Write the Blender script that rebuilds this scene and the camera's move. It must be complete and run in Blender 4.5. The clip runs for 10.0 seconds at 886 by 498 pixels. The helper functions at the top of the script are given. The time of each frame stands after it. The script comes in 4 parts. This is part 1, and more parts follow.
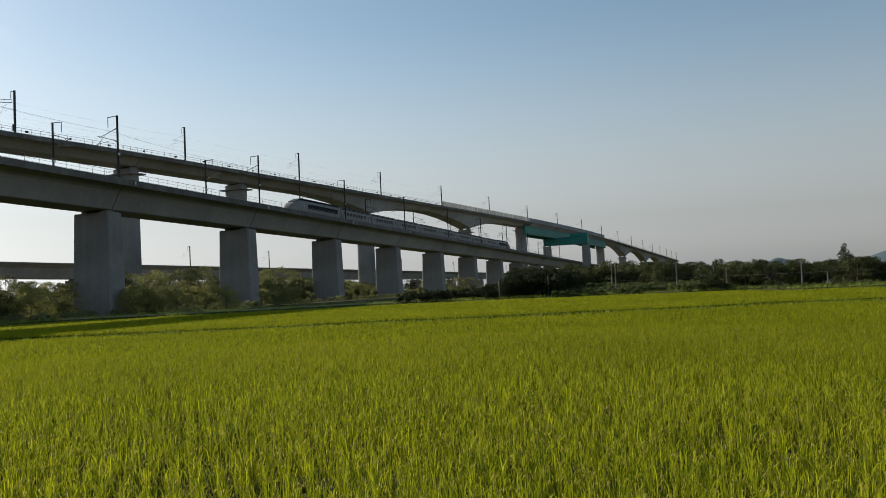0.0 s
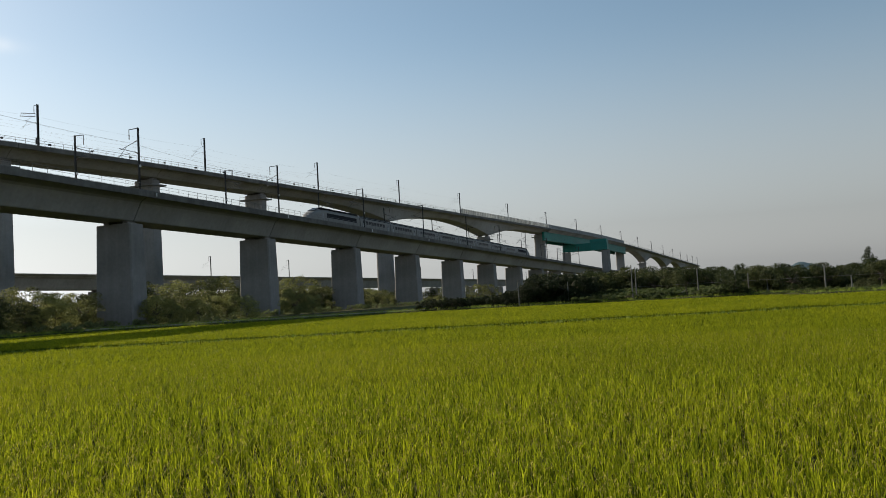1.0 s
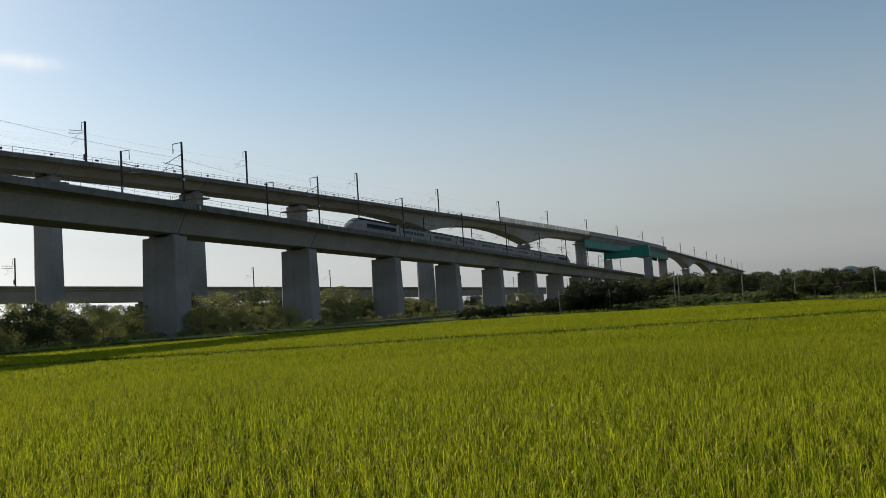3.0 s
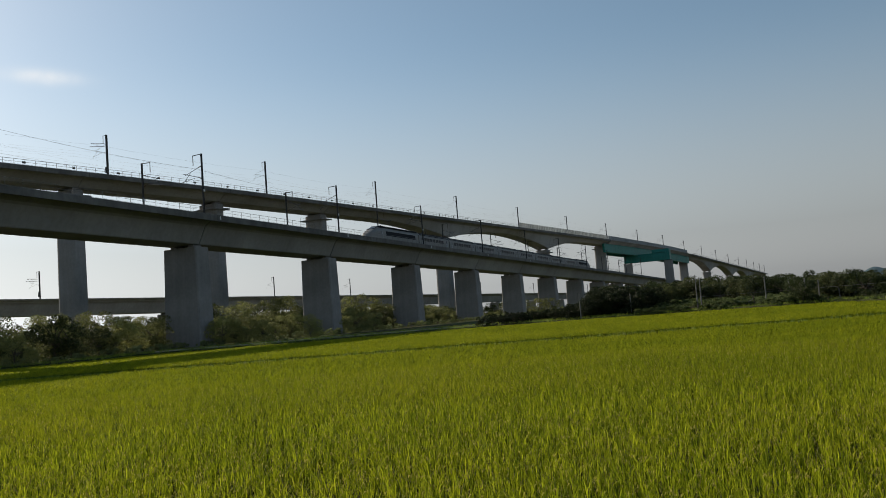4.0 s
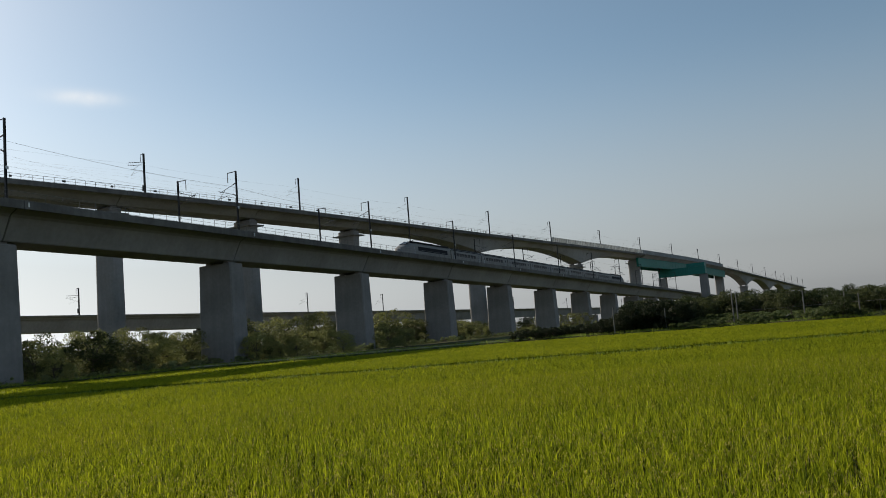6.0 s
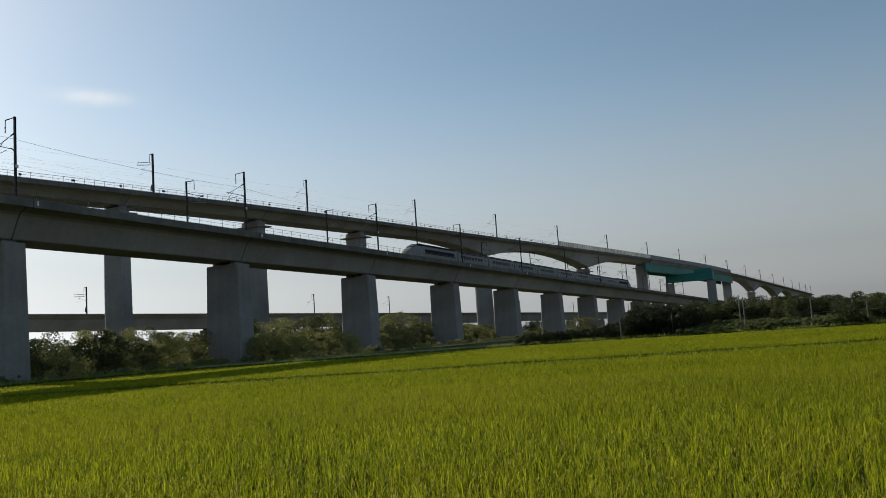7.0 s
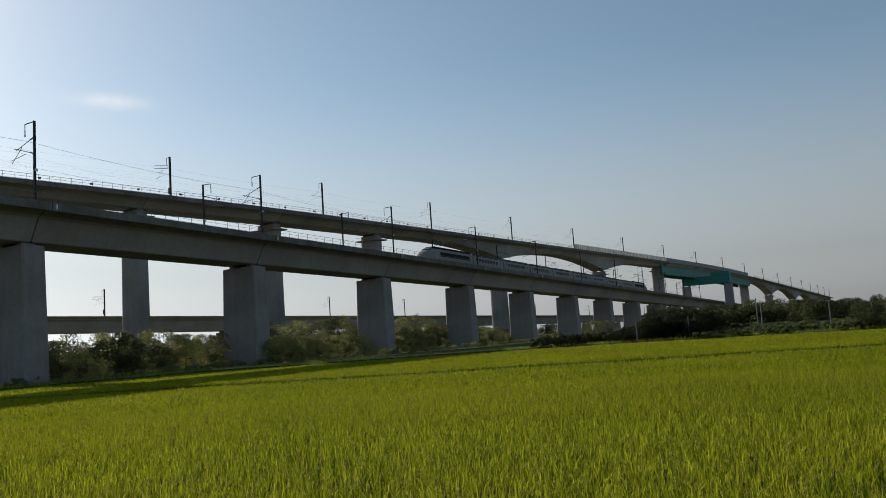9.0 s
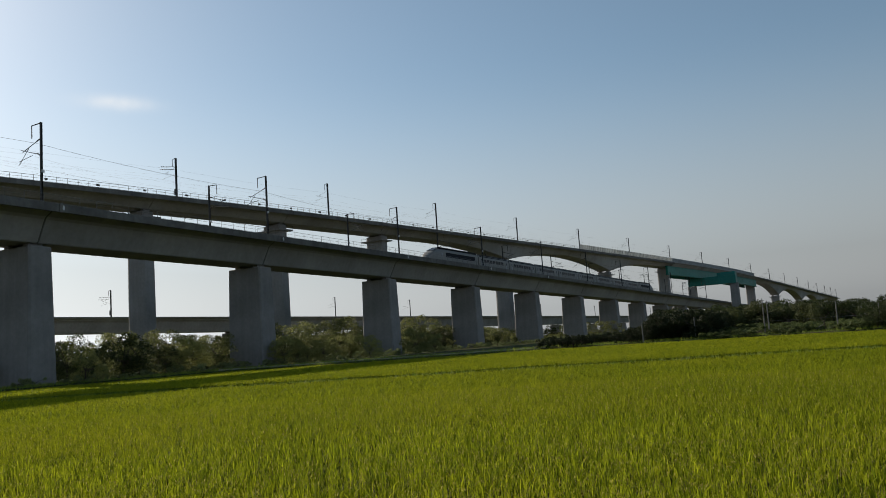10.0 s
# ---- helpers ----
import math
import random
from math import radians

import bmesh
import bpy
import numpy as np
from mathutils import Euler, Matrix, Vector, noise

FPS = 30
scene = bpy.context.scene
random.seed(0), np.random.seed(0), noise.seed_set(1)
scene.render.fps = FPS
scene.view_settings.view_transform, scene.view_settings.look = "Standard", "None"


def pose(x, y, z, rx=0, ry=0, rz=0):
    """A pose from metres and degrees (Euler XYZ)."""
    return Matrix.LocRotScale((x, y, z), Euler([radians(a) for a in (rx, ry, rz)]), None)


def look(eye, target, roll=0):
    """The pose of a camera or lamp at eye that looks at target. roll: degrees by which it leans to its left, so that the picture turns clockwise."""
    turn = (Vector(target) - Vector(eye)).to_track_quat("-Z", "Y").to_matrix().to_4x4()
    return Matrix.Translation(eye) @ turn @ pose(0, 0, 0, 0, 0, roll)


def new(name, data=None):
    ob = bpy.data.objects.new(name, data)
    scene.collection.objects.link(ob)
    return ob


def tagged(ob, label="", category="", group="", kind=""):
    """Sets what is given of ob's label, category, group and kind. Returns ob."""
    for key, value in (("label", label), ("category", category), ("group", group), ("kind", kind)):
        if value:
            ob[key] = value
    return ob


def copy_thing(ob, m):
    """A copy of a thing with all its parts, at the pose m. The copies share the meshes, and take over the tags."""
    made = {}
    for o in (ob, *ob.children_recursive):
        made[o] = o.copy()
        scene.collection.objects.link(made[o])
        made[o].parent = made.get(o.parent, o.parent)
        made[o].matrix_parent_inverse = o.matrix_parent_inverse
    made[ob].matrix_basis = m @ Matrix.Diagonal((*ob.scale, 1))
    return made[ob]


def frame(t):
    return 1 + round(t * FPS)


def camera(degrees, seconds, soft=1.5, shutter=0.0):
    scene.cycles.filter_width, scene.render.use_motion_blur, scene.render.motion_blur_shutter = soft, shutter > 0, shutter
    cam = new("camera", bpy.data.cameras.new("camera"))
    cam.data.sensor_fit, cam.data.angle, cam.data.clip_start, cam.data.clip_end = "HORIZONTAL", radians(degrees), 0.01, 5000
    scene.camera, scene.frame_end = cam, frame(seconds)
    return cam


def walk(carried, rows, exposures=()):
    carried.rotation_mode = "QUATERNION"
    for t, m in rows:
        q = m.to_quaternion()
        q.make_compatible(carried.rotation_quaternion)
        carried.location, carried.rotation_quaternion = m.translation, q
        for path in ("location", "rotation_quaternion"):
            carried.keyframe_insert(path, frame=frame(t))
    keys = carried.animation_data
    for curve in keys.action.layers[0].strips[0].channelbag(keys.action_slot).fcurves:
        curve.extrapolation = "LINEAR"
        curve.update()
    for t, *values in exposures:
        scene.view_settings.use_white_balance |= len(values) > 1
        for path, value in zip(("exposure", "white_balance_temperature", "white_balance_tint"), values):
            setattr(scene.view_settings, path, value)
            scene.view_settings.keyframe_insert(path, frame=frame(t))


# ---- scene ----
# ---- camera and its walk ----
cam = camera(57.12, 10.0, soft=0.8)
# seconds, turn to the left, pitch, roll, then how far the eye has drifted to its right and up, in metres
PATH = [
    (0.0, 19.03, 2.73, 2.66, -0.13, 0.030), (0.5, 20.09, 2.87, 2.74, -0.12, 0.028), (1.0, 20.40, 3.33, 3.19, -0.115, 0.028),
    (1.5, 20.44, 3.48, 3.38, -0.10, 0.024), (2.0, 20.56, 3.61, 3.51, -0.09, 0.022), (2.5, 22.21, 3.90, 3.62, -0.075, 0.020),
    (4.0, 24.68, 4.70, 4.49, -0.062, 0.018), (4.5, 26.23, 5.43, 5.37, -0.045, 0.014), (5.0, 26.87, 5.75, 5.37, -0.035, 0.010),
    (5.5, 26.91, 5.88, 4.99, -0.012, 0.003), (7.0, 27.41, 6.18, 3.94, 0.0, 0.0), (7.5, 27.74, 6.38, 3.83, 0.0, 0.0),
    (8.0, 27.98, 6.33, 3.86, 0.0, 0.0), (8.5, 28.24, 6.42, 3.85, 0.0, 0.0), (9.0, 28.48, 6.45, 3.82, 0.004, 0.0),
    (9.5, 28.71, 6.50, 3.80, 0.006, 0.0), (10.0, 28.87, 6.52, 3.83, 0.008, 0.0)]
walk(cam, [(t, pose(0.9 * drift, 0.43 * drift, 1.9 + rise, 90 + pitch, roll, yaw)) for t, yaw, pitch, roll, drift, rise in PATH],
     exposures=[(0.0, 0.18, 6680, 9), (2.5, 0.17, 6680, 9), (4.0, -0.04, 6560, 9), (5.0, -0.05, 6520, 9), (10.0, -0.07, 6490, 9)])

# ---- light ----
SUN_AZ, SUN_EL = 75.0, 29.3     # degrees to the left of the viaduct's line, degrees up
world = bpy.data.worlds.new("world")
scene.world = world
world.use_nodes = True
wn = world.node_tree.nodes
sky = wn.new("ShaderNodeTexSky")
sky.sky_type = "NISHITA"
sky.sun_disc = False
sky.sun_elevation, sky.sun_rotation = radians(SUN_EL), radians(-SUN_AZ)
sky.altitude, sky.air_density, sky.dust_density, sky.ozone_density = 30, 1.0, 0.75, 2.0
wn["Background"].inputs["Strength"].default_value = 0.096
wl = world.node_tree.links
# low haze: the sky pales and loses its colour towards the horizon
up = wn.new("ShaderNodeSeparateXYZ")
wl.new(wn.new("ShaderNodeTexCoord").outputs["Generated"], up.inputs["Vector"])
sat = wn.new("ShaderNodeMapRange")
sat.interpolation_type = "SMOOTHSTEP"
for key, val in (("From Min", -0.02), ("From Max", 0.34), ("To Min", 0.0), ("To Max", 0.88)):
    sat.inputs[key].default_value = val
wl.new(up.outputs["Z"], sat.inputs["Value"])
hs = wn.new("ShaderNodeHueSaturation")
hs.inputs["Hue"].default_value = 0.487
wl.new(sat.outputs["Result"], hs.inputs["Saturation"])
cool = wn.new("ShaderNodeMix")      # the haze itself is slightly blue
cool.data_type, cool.blend_type = "RGBA", "MULTIPLY"
cool.inputs[0].default_value = 1.0
wl.new(hs.outputs["Color"], cool.inputs[6])
cool.inputs[7].default_value = (0.964, 1.0, 1.022, 1.0)
wl.new(sky.outputs["Color"], hs.inputs["Color"])
val = wn.new("ShaderNodeMapRange")
val.interpolation_type = "SMOOTHSTEP"
for key, num in (("From Min", 0.0), ("From Max", 0.28), ("To Min", 0.73), ("To Max", 1.01)):
    val.inputs[key].default_value = num
wl.new(up.outputs["Z"], val.inputs["Value"])
wl.new(val.outputs["Result"], hs.inputs["Value"])
# one small wisp of cloud
CLOUD = Vector((-0.735, 0.612, 0.291)).normalized()
SIDE = Vector((0.64, 0.768, -0.03)).normalized()
RISE = CLOUD.cross(SIDE)
dir_out = up.inputs["Vector"].links[0].from_socket
squares = []
for axis, width in ((SIDE, 0.034), (RISE, 0.0075)):
    dot = wn.new("ShaderNodeVectorMath")
    dot.operation = "DOT_PRODUCT"
    wl.new(dir_out, dot.inputs[0])
    dot.inputs[1].default_value = axis / width
    off = wn.new("ShaderNodeMath")
    off.operation = "SUBTRACT"
    wl.new(dot.outputs["Value"], off.inputs[0])
    off.inputs[1].default_value = CLOUD.dot(axis) / width
    sq = wn.new("ShaderNodeMath")
    sq.operation = "POWER"
    wl.new(off.outputs[0], sq.inputs[0])
    sq.inputs[1].default_value = 2.0
    squares.append(sq.outputs[0])
summed = wn.new("ShaderNodeMath")
wl.new(squares[0], summed.inputs[0])
wl.new(squares[1], summed.inputs[1])
wisp = wn.new("ShaderNodeMath")
wisp.operation = "POWER"
wisp.inputs[0].default_value = math.exp(-1)
wl.new(summed.outputs[0], wisp.inputs[1])
puff = wn.new("ShaderNodeTexNoise")
puff.inputs["Scale"].default_value, puff.inputs["Detail"].default_value = 38.0, 5.0
wl.new(dir_out, puff.inputs["Vector"])
thin = wn.new("ShaderNodeMath")
thin.operation = "MULTIPLY"
wl.new(wisp.outputs[0], thin.inputs[0])
wl.new(puff.outputs["Fac"], thin.inputs[1])
veil = wn.new("ShaderNodeMix")
veil.data_type = "RGBA"
wl.new(thin.outputs[0], veil.inputs[0])
wl.new(cool.outputs[2], veil.inputs[6])
veil.inputs[7].default_value = (10.0, 10.0, 10.0, 1.0)
wl.new(veil.outputs[2], wn["Background"].inputs["Color"])
sun = new("sun", bpy.data.lights.new("sun", "SUN"))
sun.data.energy, sun.data.angle, sun.data.color = 4.6, radians(0.55), (1.0, 0.88, 0.70)
a, e = radians(SUN_AZ), radians(SUN_EL)
to_sun = Vector((-math.sin(a) * math.cos(e), math.cos(a) * math.cos(e), math.sin(e)))
sun.matrix_world = look(to_sun * 100, (0, 0, 0))


# ---- materials ----
def material(name, color, rough=0.8, metal=0.0, fine=0.0, scale=1.0, second=None, blotch=0.0, blotch_scale=0.1,
             bump=0.0, per_object=0.0, per_island=0.0, through_light=0.0, streak=0.0, spec=0.3, stretch=None, stain=(0.5, 0.49, 0.46)):
    """Surface with grain at `scale`, larger stains, vertical streaks and variation from piece to piece."""
    m = bpy.data.materials.new(name)
    m.use_nodes = True
    nt = m.node_tree
    n, l = nt.nodes, nt.links
    b = n["Principled BSDF"]
    b.inputs["Roughness"].default_value = rough
    b.inputs["Metallic"].default_value = metal
    b.inputs["Specular IOR Level"].default_value = spec
    co = n.new("ShaderNodeTexCoord").outputs["Object"]
    if stretch:
        mp = n.new("ShaderNodeMapping")
        mp.inputs["Scale"].default_value = stretch
        l.new(co, mp.inputs["Vector"])
        co = mp.outputs["Vector"]

    def noise_tex(s, detail=4.0, vec=None):
        t = n.new("ShaderNodeTexNoise")
        t.inputs["Scale"].default_value, t.inputs["Detail"].default_value = s, detail
        l.new(vec or co, t.inputs["Vector"])
        return t.outputs["Fac"]

    def mix(kind, fac, a, b_):
        x = n.new("ShaderNodeMix")
        x.data_type, x.blend_type = "RGBA", kind
        for sock, v in ((x.inputs[0], fac), (x.inputs[6], a), (x.inputs[7], b_)):
            if isinstance(v, (int, float)):
                sock.default_value = v
            elif isinstance(v, tuple):
                sock.default_value = (*v, 1.0)
            else:
                l.new(v, sock)
        return x.outputs[2]

    def ramp(v, lo, hi):
        r = n.new("ShaderNodeMapRange")
        r.inputs["From Min"].default_value, r.inputs["From Max"].default_value = lo, hi
        l.new(v, r.inputs["Value"])
        return r.outputs["Result"]

    out = color
    if second is not None:
        if per_island:
            g = n.new("ShaderNodeNewGeometry")
            out = mix("MIX", g.outputs["Random Per Island"], color, second)
        else:
            out = mix("MIX", ramp(noise_tex(blotch_scale, 5.0), 0.35, 0.65), color, second)
    grain = None
    if fine:
        grain = noise_tex(scale, 6.0)
        out = mix("MULTIPLY", fine, out, mix("MIX", ramp(grain, 0.3, 0.7), (0.45, 0.45, 0.45), (1.0, 1.0, 1.0)))
    if blotch:
        out = mix("MULTIPLY", blotch, out, mix("MIX", ramp(noise_tex(blotch_scale * 0.7, 6.0), 0.35, 0.62), stain, (1.0, 1.0, 1.0)))
    if streak:
        mp = n.new("ShaderNodeMapping")
        mp.inputs["Scale"].default_value = (1.1, 1.1, 0.07)
        l.new(n.new("ShaderNodeTexCoord").outputs["Object"], mp.inputs["Vector"])
        out = mix("MULTIPLY", streak, out, mix("MIX", ramp(noise_tex(1.0, 5.0, mp.outputs["Vector"]), 0.38, 0.62), (0.42, 0.41, 0.39), (1.0, 1.0, 1.0)))
    if per_object:
        oi = n.new("ShaderNodeObjectInfo")
        r = n.new("ShaderNodeMapRange")
        r.inputs["To Min"].default_value, r.inputs["To Max"].default_value = 1.0 - per_object, 1.0
        l.new(oi.outputs["Random"], r.inputs["Value"])
        cb = n.new("ShaderNodeCombineColor")
        for k in range(3):
            l.new(r.outputs["Result"], cb.inputs[k])
        out = mix("MULTIPLY", 1.0, out, cb.outputs["Color"])
    if isinstance(out, tuple):
        b.inputs["Base Color"].default_value = (*out, 1.0)
    else:
        l.new(out, b.inputs["Base Color"])
    if bump:
        bp = n.new("ShaderNodeBump")
        bp.inputs["Strength"].default_value = bump
        bp.inputs["Distance"].default_value = 0.05
        l.new(grain if grain is not None else noise_tex(scale), bp.inputs["Height"])
        l.new(bp.outputs["Normal"], b.inputs["Normal"])
    if through_light:
        tr = n.new("ShaderNodeBsdfTranslucent")
        if isinstance(out, tuple):
            tr.inputs["Color"].default_value = (*out, 1.0)
        else:
            l.new(out, tr.inputs["Color"])
        ms = n.new("ShaderNodeMixShader")
        ms.inputs[0].default_value = through_light
        l.new(b.outputs[0], ms.inputs[1])
        l.new(tr.outputs[0], ms.inputs[2])
        l.new(ms.outputs[0], n["Material Output"].inputs["Surface"])
    return m


CONCRETE = material("concrete", (0.41, 0.397, 0.385), 0.9, fine=0.24, scale=1.4, second=(0.35, 0.338, 0.328), blotch=0.4, blotch_scale=0.12, bump=0.2, streak=0.12, per_object=0.1)
PIER = material("pier_concrete", (0.335, 0.322, 0.312), 0.9, fine=0.22, scale=1.8, second=(0.285, 0.274, 0.267), blotch=0.35, blotch_scale=0.2, bump=0.2, streak=0.16, per_object=0.1)
EDGE_CONCRETE = material("edge_concrete", (0.17, 0.16, 0.15), 0.92, fine=0.35, scale=1.6, second=(0.24, 0.23, 0.215), blotch=0.4, blotch_scale=0.25, bump=0.2, streak=0.35, per_object=0.15)
TRACK_PALE = material("pale_track_concrete", (0.42, 0.39, 0.30), 0.9, fine=0.4, scale=3, blotch=0.3, blotch_scale=0.6, bump=0.2)
STONE_DARK = material("ballast", (0.16, 0.15, 0.14), 0.95, fine=0.7, scale=9, bump=0.5)
STEEL_GREEN = material("green_paint", (0.024, 0.23, 0.20), 0.5, fine=0.25, scale=2.0, blotch=0.3, blotch_scale=0.15, streak=0.25)
GALV = material("galvanised_steel", (0.16, 0.16, 0.165), 0.55, 0.7, fine=0.35, scale=5)
DARK_STEEL = material("dark_steel", (0.05, 0.048, 0.048), 0.6, 0.3, fine=0.3, scale=5)
RAIL_STEEL = material("railing_steel", (0.17, 0.17, 0.17), 0.6, 0.3, fine=0.3, scale=4)
WIRE = material("wire_copper", (0.10, 0.09, 0.085), 0.6, 0.6)
PORCELAIN = material("insulator", (0.14, 0.09, 0.07), 0.3)
WHITE_PLATE = material("white_plate", (0.78, 0.78, 0.76), 0.6, fine=0.2, scale=6)
PANEL = material("barrier_panel", (0.62, 0.64, 0.64), 0.45, fine=0.25, scale=3, per_object=0.25, through_light=0.5)
PANEL_GREY = material("barrier_metal", (0.33, 0.34, 0.35), 0.6, 0.2, fine=0.3, scale=3, per_object=0.15, streak=0.2)
SILVER = material("train_silver", (0.19, 0.187, 0.18), 0.5, 0.05, fine=0.15, scale=2, blotch=0.15, blotch_scale=0.3, spec=0.5)
TRAIN_DARK = material("train_dark", (0.022, 0.023, 0.028), 0.7, fine=0.2, scale=2, spec=0.1)
TRAIN_ROOF = material("train_roof", (0.10, 0.10, 0.104), 0.7, fine=0.4, scale=2, spec=0.1)
TRAIN_GLASS = material("train_glass", (0.012, 0.014, 0.018), 0.3, spec=0.1)
LAMP_LENS = material("lamp_lens", (0.8, 0.8, 0.75), 0.2)
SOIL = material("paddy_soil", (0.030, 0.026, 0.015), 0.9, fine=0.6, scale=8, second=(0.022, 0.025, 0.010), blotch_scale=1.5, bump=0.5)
GROUND = material("grass_ground", (0.050, 0.075, 0.016), 0.95, fine=0.6, scale=3.0, second=(0.075, 0.07, 0.03), blotch=0.4, blotch_scale=0.06, bump=0.4, spec=0.08)
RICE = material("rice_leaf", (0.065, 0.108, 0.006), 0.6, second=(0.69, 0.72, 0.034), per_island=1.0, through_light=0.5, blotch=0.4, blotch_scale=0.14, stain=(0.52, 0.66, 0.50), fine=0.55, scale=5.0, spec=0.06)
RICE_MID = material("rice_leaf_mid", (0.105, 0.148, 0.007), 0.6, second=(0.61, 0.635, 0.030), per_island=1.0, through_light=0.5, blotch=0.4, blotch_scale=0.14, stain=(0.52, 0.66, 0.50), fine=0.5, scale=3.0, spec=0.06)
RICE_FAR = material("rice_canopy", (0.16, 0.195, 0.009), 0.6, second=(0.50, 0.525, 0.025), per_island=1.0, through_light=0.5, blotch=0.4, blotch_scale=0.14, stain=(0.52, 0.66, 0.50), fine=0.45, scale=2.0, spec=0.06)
# shade low in the far canopy is put into this darker leaf colour
RICE_SHADE_FAR = material("rice_canopy_shade", (0.05, 0.072, 0.004), 0.7, second=(0.15, 0.18, 0.010), per_island=1.0, through_light=0.4, spec=0.05)
RICE_EAR = material("rice_ear", (0.16, 0.15, 0.03), 0.7, second=(0.54, 0.47, 0.11), per_island=1.0, through_light=0.5, spec=0.0)
RICE_STRAW = material("rice_straw", (0.26, 0.25, 0.07), 0.7, second=(0.62, 0.56, 0.22), per_island=1.0, through_light=0.4, spec=0.05)
# near lower leaves are coloured darker still, for the shaded gaps between plants
RICE_SHADE = material("rice_shaded_leaf", (0.010, 0.021, 0.002), 0.7, second=(0.085, 0.11, 0.006), per_island=1.0, through_light=0.4, spec=0.05)
GRASS = material("grass_leaf", (0.13, 0.21, 0.025), 0.6, second=(0.28, 0.32, 0.06), per_island=1.0, through_light=0.45, spec=0.2)
LEAF = material("shrub_leaf", (0.095, 0.115, 0.040), 0.6, second=(0.34, 0.35, 0.125), per_island=1.0, through_light=0.5, per_object=0.5, spec=0.25)
# paler copy of the shrub leaf, with sunlight put into its colour
LEAF_SUNLIT = material("sunlit_shrub_leaf", (0.16, 0.165, 0.050), 0.6, second=(0.47, 0.455, 0.15), per_island=1.0, through_light=0.5, per_object=0.25, spec=0.25)
LEAF_DARK = material("hedge_leaf", (0.022, 0.037, 0.011), 0.6, second=(0.065, 0.082, 0.024), per_island=1.0, through_light=0.45, per_object=0.3, spec=0.25)
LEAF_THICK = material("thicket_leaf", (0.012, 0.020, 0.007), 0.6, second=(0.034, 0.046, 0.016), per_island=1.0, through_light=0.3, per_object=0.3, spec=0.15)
WEED = material("weed_leaf", (0.13, 0.16, 0.06), 0.6, second=(0.38, 0.42, 0.18), per_island=1.0, through_light=0.4, per_object=0.4, spec=0.2)
VINE = material("vine_leaf", (0.055, 0.082, 0.024), 0.6, second=(0.20, 0.24, 0.085), per_island=1.0, through_light=0.5, per_object=0.25, spec=0.25)
LEAF_MID = material("tree_leaf", (0.038, 0.055, 0.016), 0.6, second=(0.108, 0.118, 0.040), per_island=1.0, through_light=0.4, per_object=0.3, spec=0.25)
BARK = material("bark", (0.10, 0.08, 0.06), 0.9, fine=0.6, scale=6, bump=0.5)
POST = material("weathered_post", (0.22, 0.215, 0.20), 0.85, fine=0.5, scale=5, streak=0.3)
# haze over the distance is painted into the hills' blue base colour
HILL_HAZE = material("far_hill_haze", (0.10, 0.14, 0.17), 1.0, second=(0.08, 0.12, 0.14), blotch_scale=0.004, fine=0.3, scale=0.02, spec=0.0)
# white film that stands for bright low sky under the far viaduct
SKY_FILM = material("sky_strip_film", (0.70, 0.71, 0.70), 0.4, fine=0.25, scale=0.6, through_light=0.3)


# ---- mesh helpers ----
def thing(name, label, category, group="", kind="", at=(0, 0, 0)):
    ob = new(name)
    ob.location = at
    ob.empty_display_size = 0.5
    return tagged(ob, label, category, group, kind)


def part(name, bm, mat, parent, label="", smooth=False):
    """Links a bmesh as one mesh object under a thing or a part."""
    me = bpy.data.meshes.new(name)
    bmesh.ops.recalc_face_normals(bm, faces=bm.faces)
    bm.to_mesh(me)
    bm.free()
    me.materials.append(mat)
    if smooth:
        me.polygons.foreach_set("use_smooth", [True] * len(me.polygons))
    return mesh_part(name, me, parent, label)


def mesh_part(name, me, parent, label="", m=None):
    ob = new(name, me)
    ob.parent = parent
    if m is not None:
        ob.matrix_basis = m
    if label:
        ob["label"] = label
    return ob


def array_mesh(name, verts, quads, mat, tris=None):
    """A mesh from numpy arrays of corners and four-cornered (or three-cornered) faces."""
    me = bpy.data.meshes.new(name)
    faces = quads if tris is None else tris
    k = faces.shape[1]
    me.vertices.add(len(verts))
    me.vertices.foreach_set("co", verts.astype(np.float32).ravel())
    me.loops.add(faces.size)
    me.loops.foreach_set("vertex_index", faces.astype(np.int32).ravel())
    me.polygons.add(len(faces))
    me.polygons.foreach_set("loop_start", np.arange(0, faces.size, k, dtype=np.int32))
    me.update(calc_edges=True)
    me.materials.append(mat)
    return me


def box(bm, x, y, z, sx, sy, sz, bevel=0.0, m=None):
    """A box centred on x, y with its foot at z."""
    r = bmesh.ops.create_cube(bm, size=1.0)
    mm = Matrix.Translation((x, y, z + sz / 2)) @ Matrix.Diagonal((sx, sy, sz, 1))
    bmesh.ops.transform(bm, matrix=(m @ mm) if m is not None else mm, verts=r["verts"])
    if bevel:
        es = list({ed for v in r["verts"] for ed in v.link_edges})
        bmesh.ops.bevel(bm, geom=es, offset=bevel, segments=2, affect="EDGES")
    return bm


def rod(bm, p, q, r0, r1=None, seg=6):
    p, q = Vector(p), Vector(q)
    d = q - p
    res = bmesh.ops.create_cone(bm, cap_ends=True, segments=seg, radius1=r0, radius2=r0 if r1 is None else r1, depth=d.length)
    bmesh.ops.transform(bm, matrix=Matrix.Translation((p + q) / 2) @ d.to_track_quat("Z", "Y").to_matrix().to_4x4(), verts=res["verts"])
    return bm


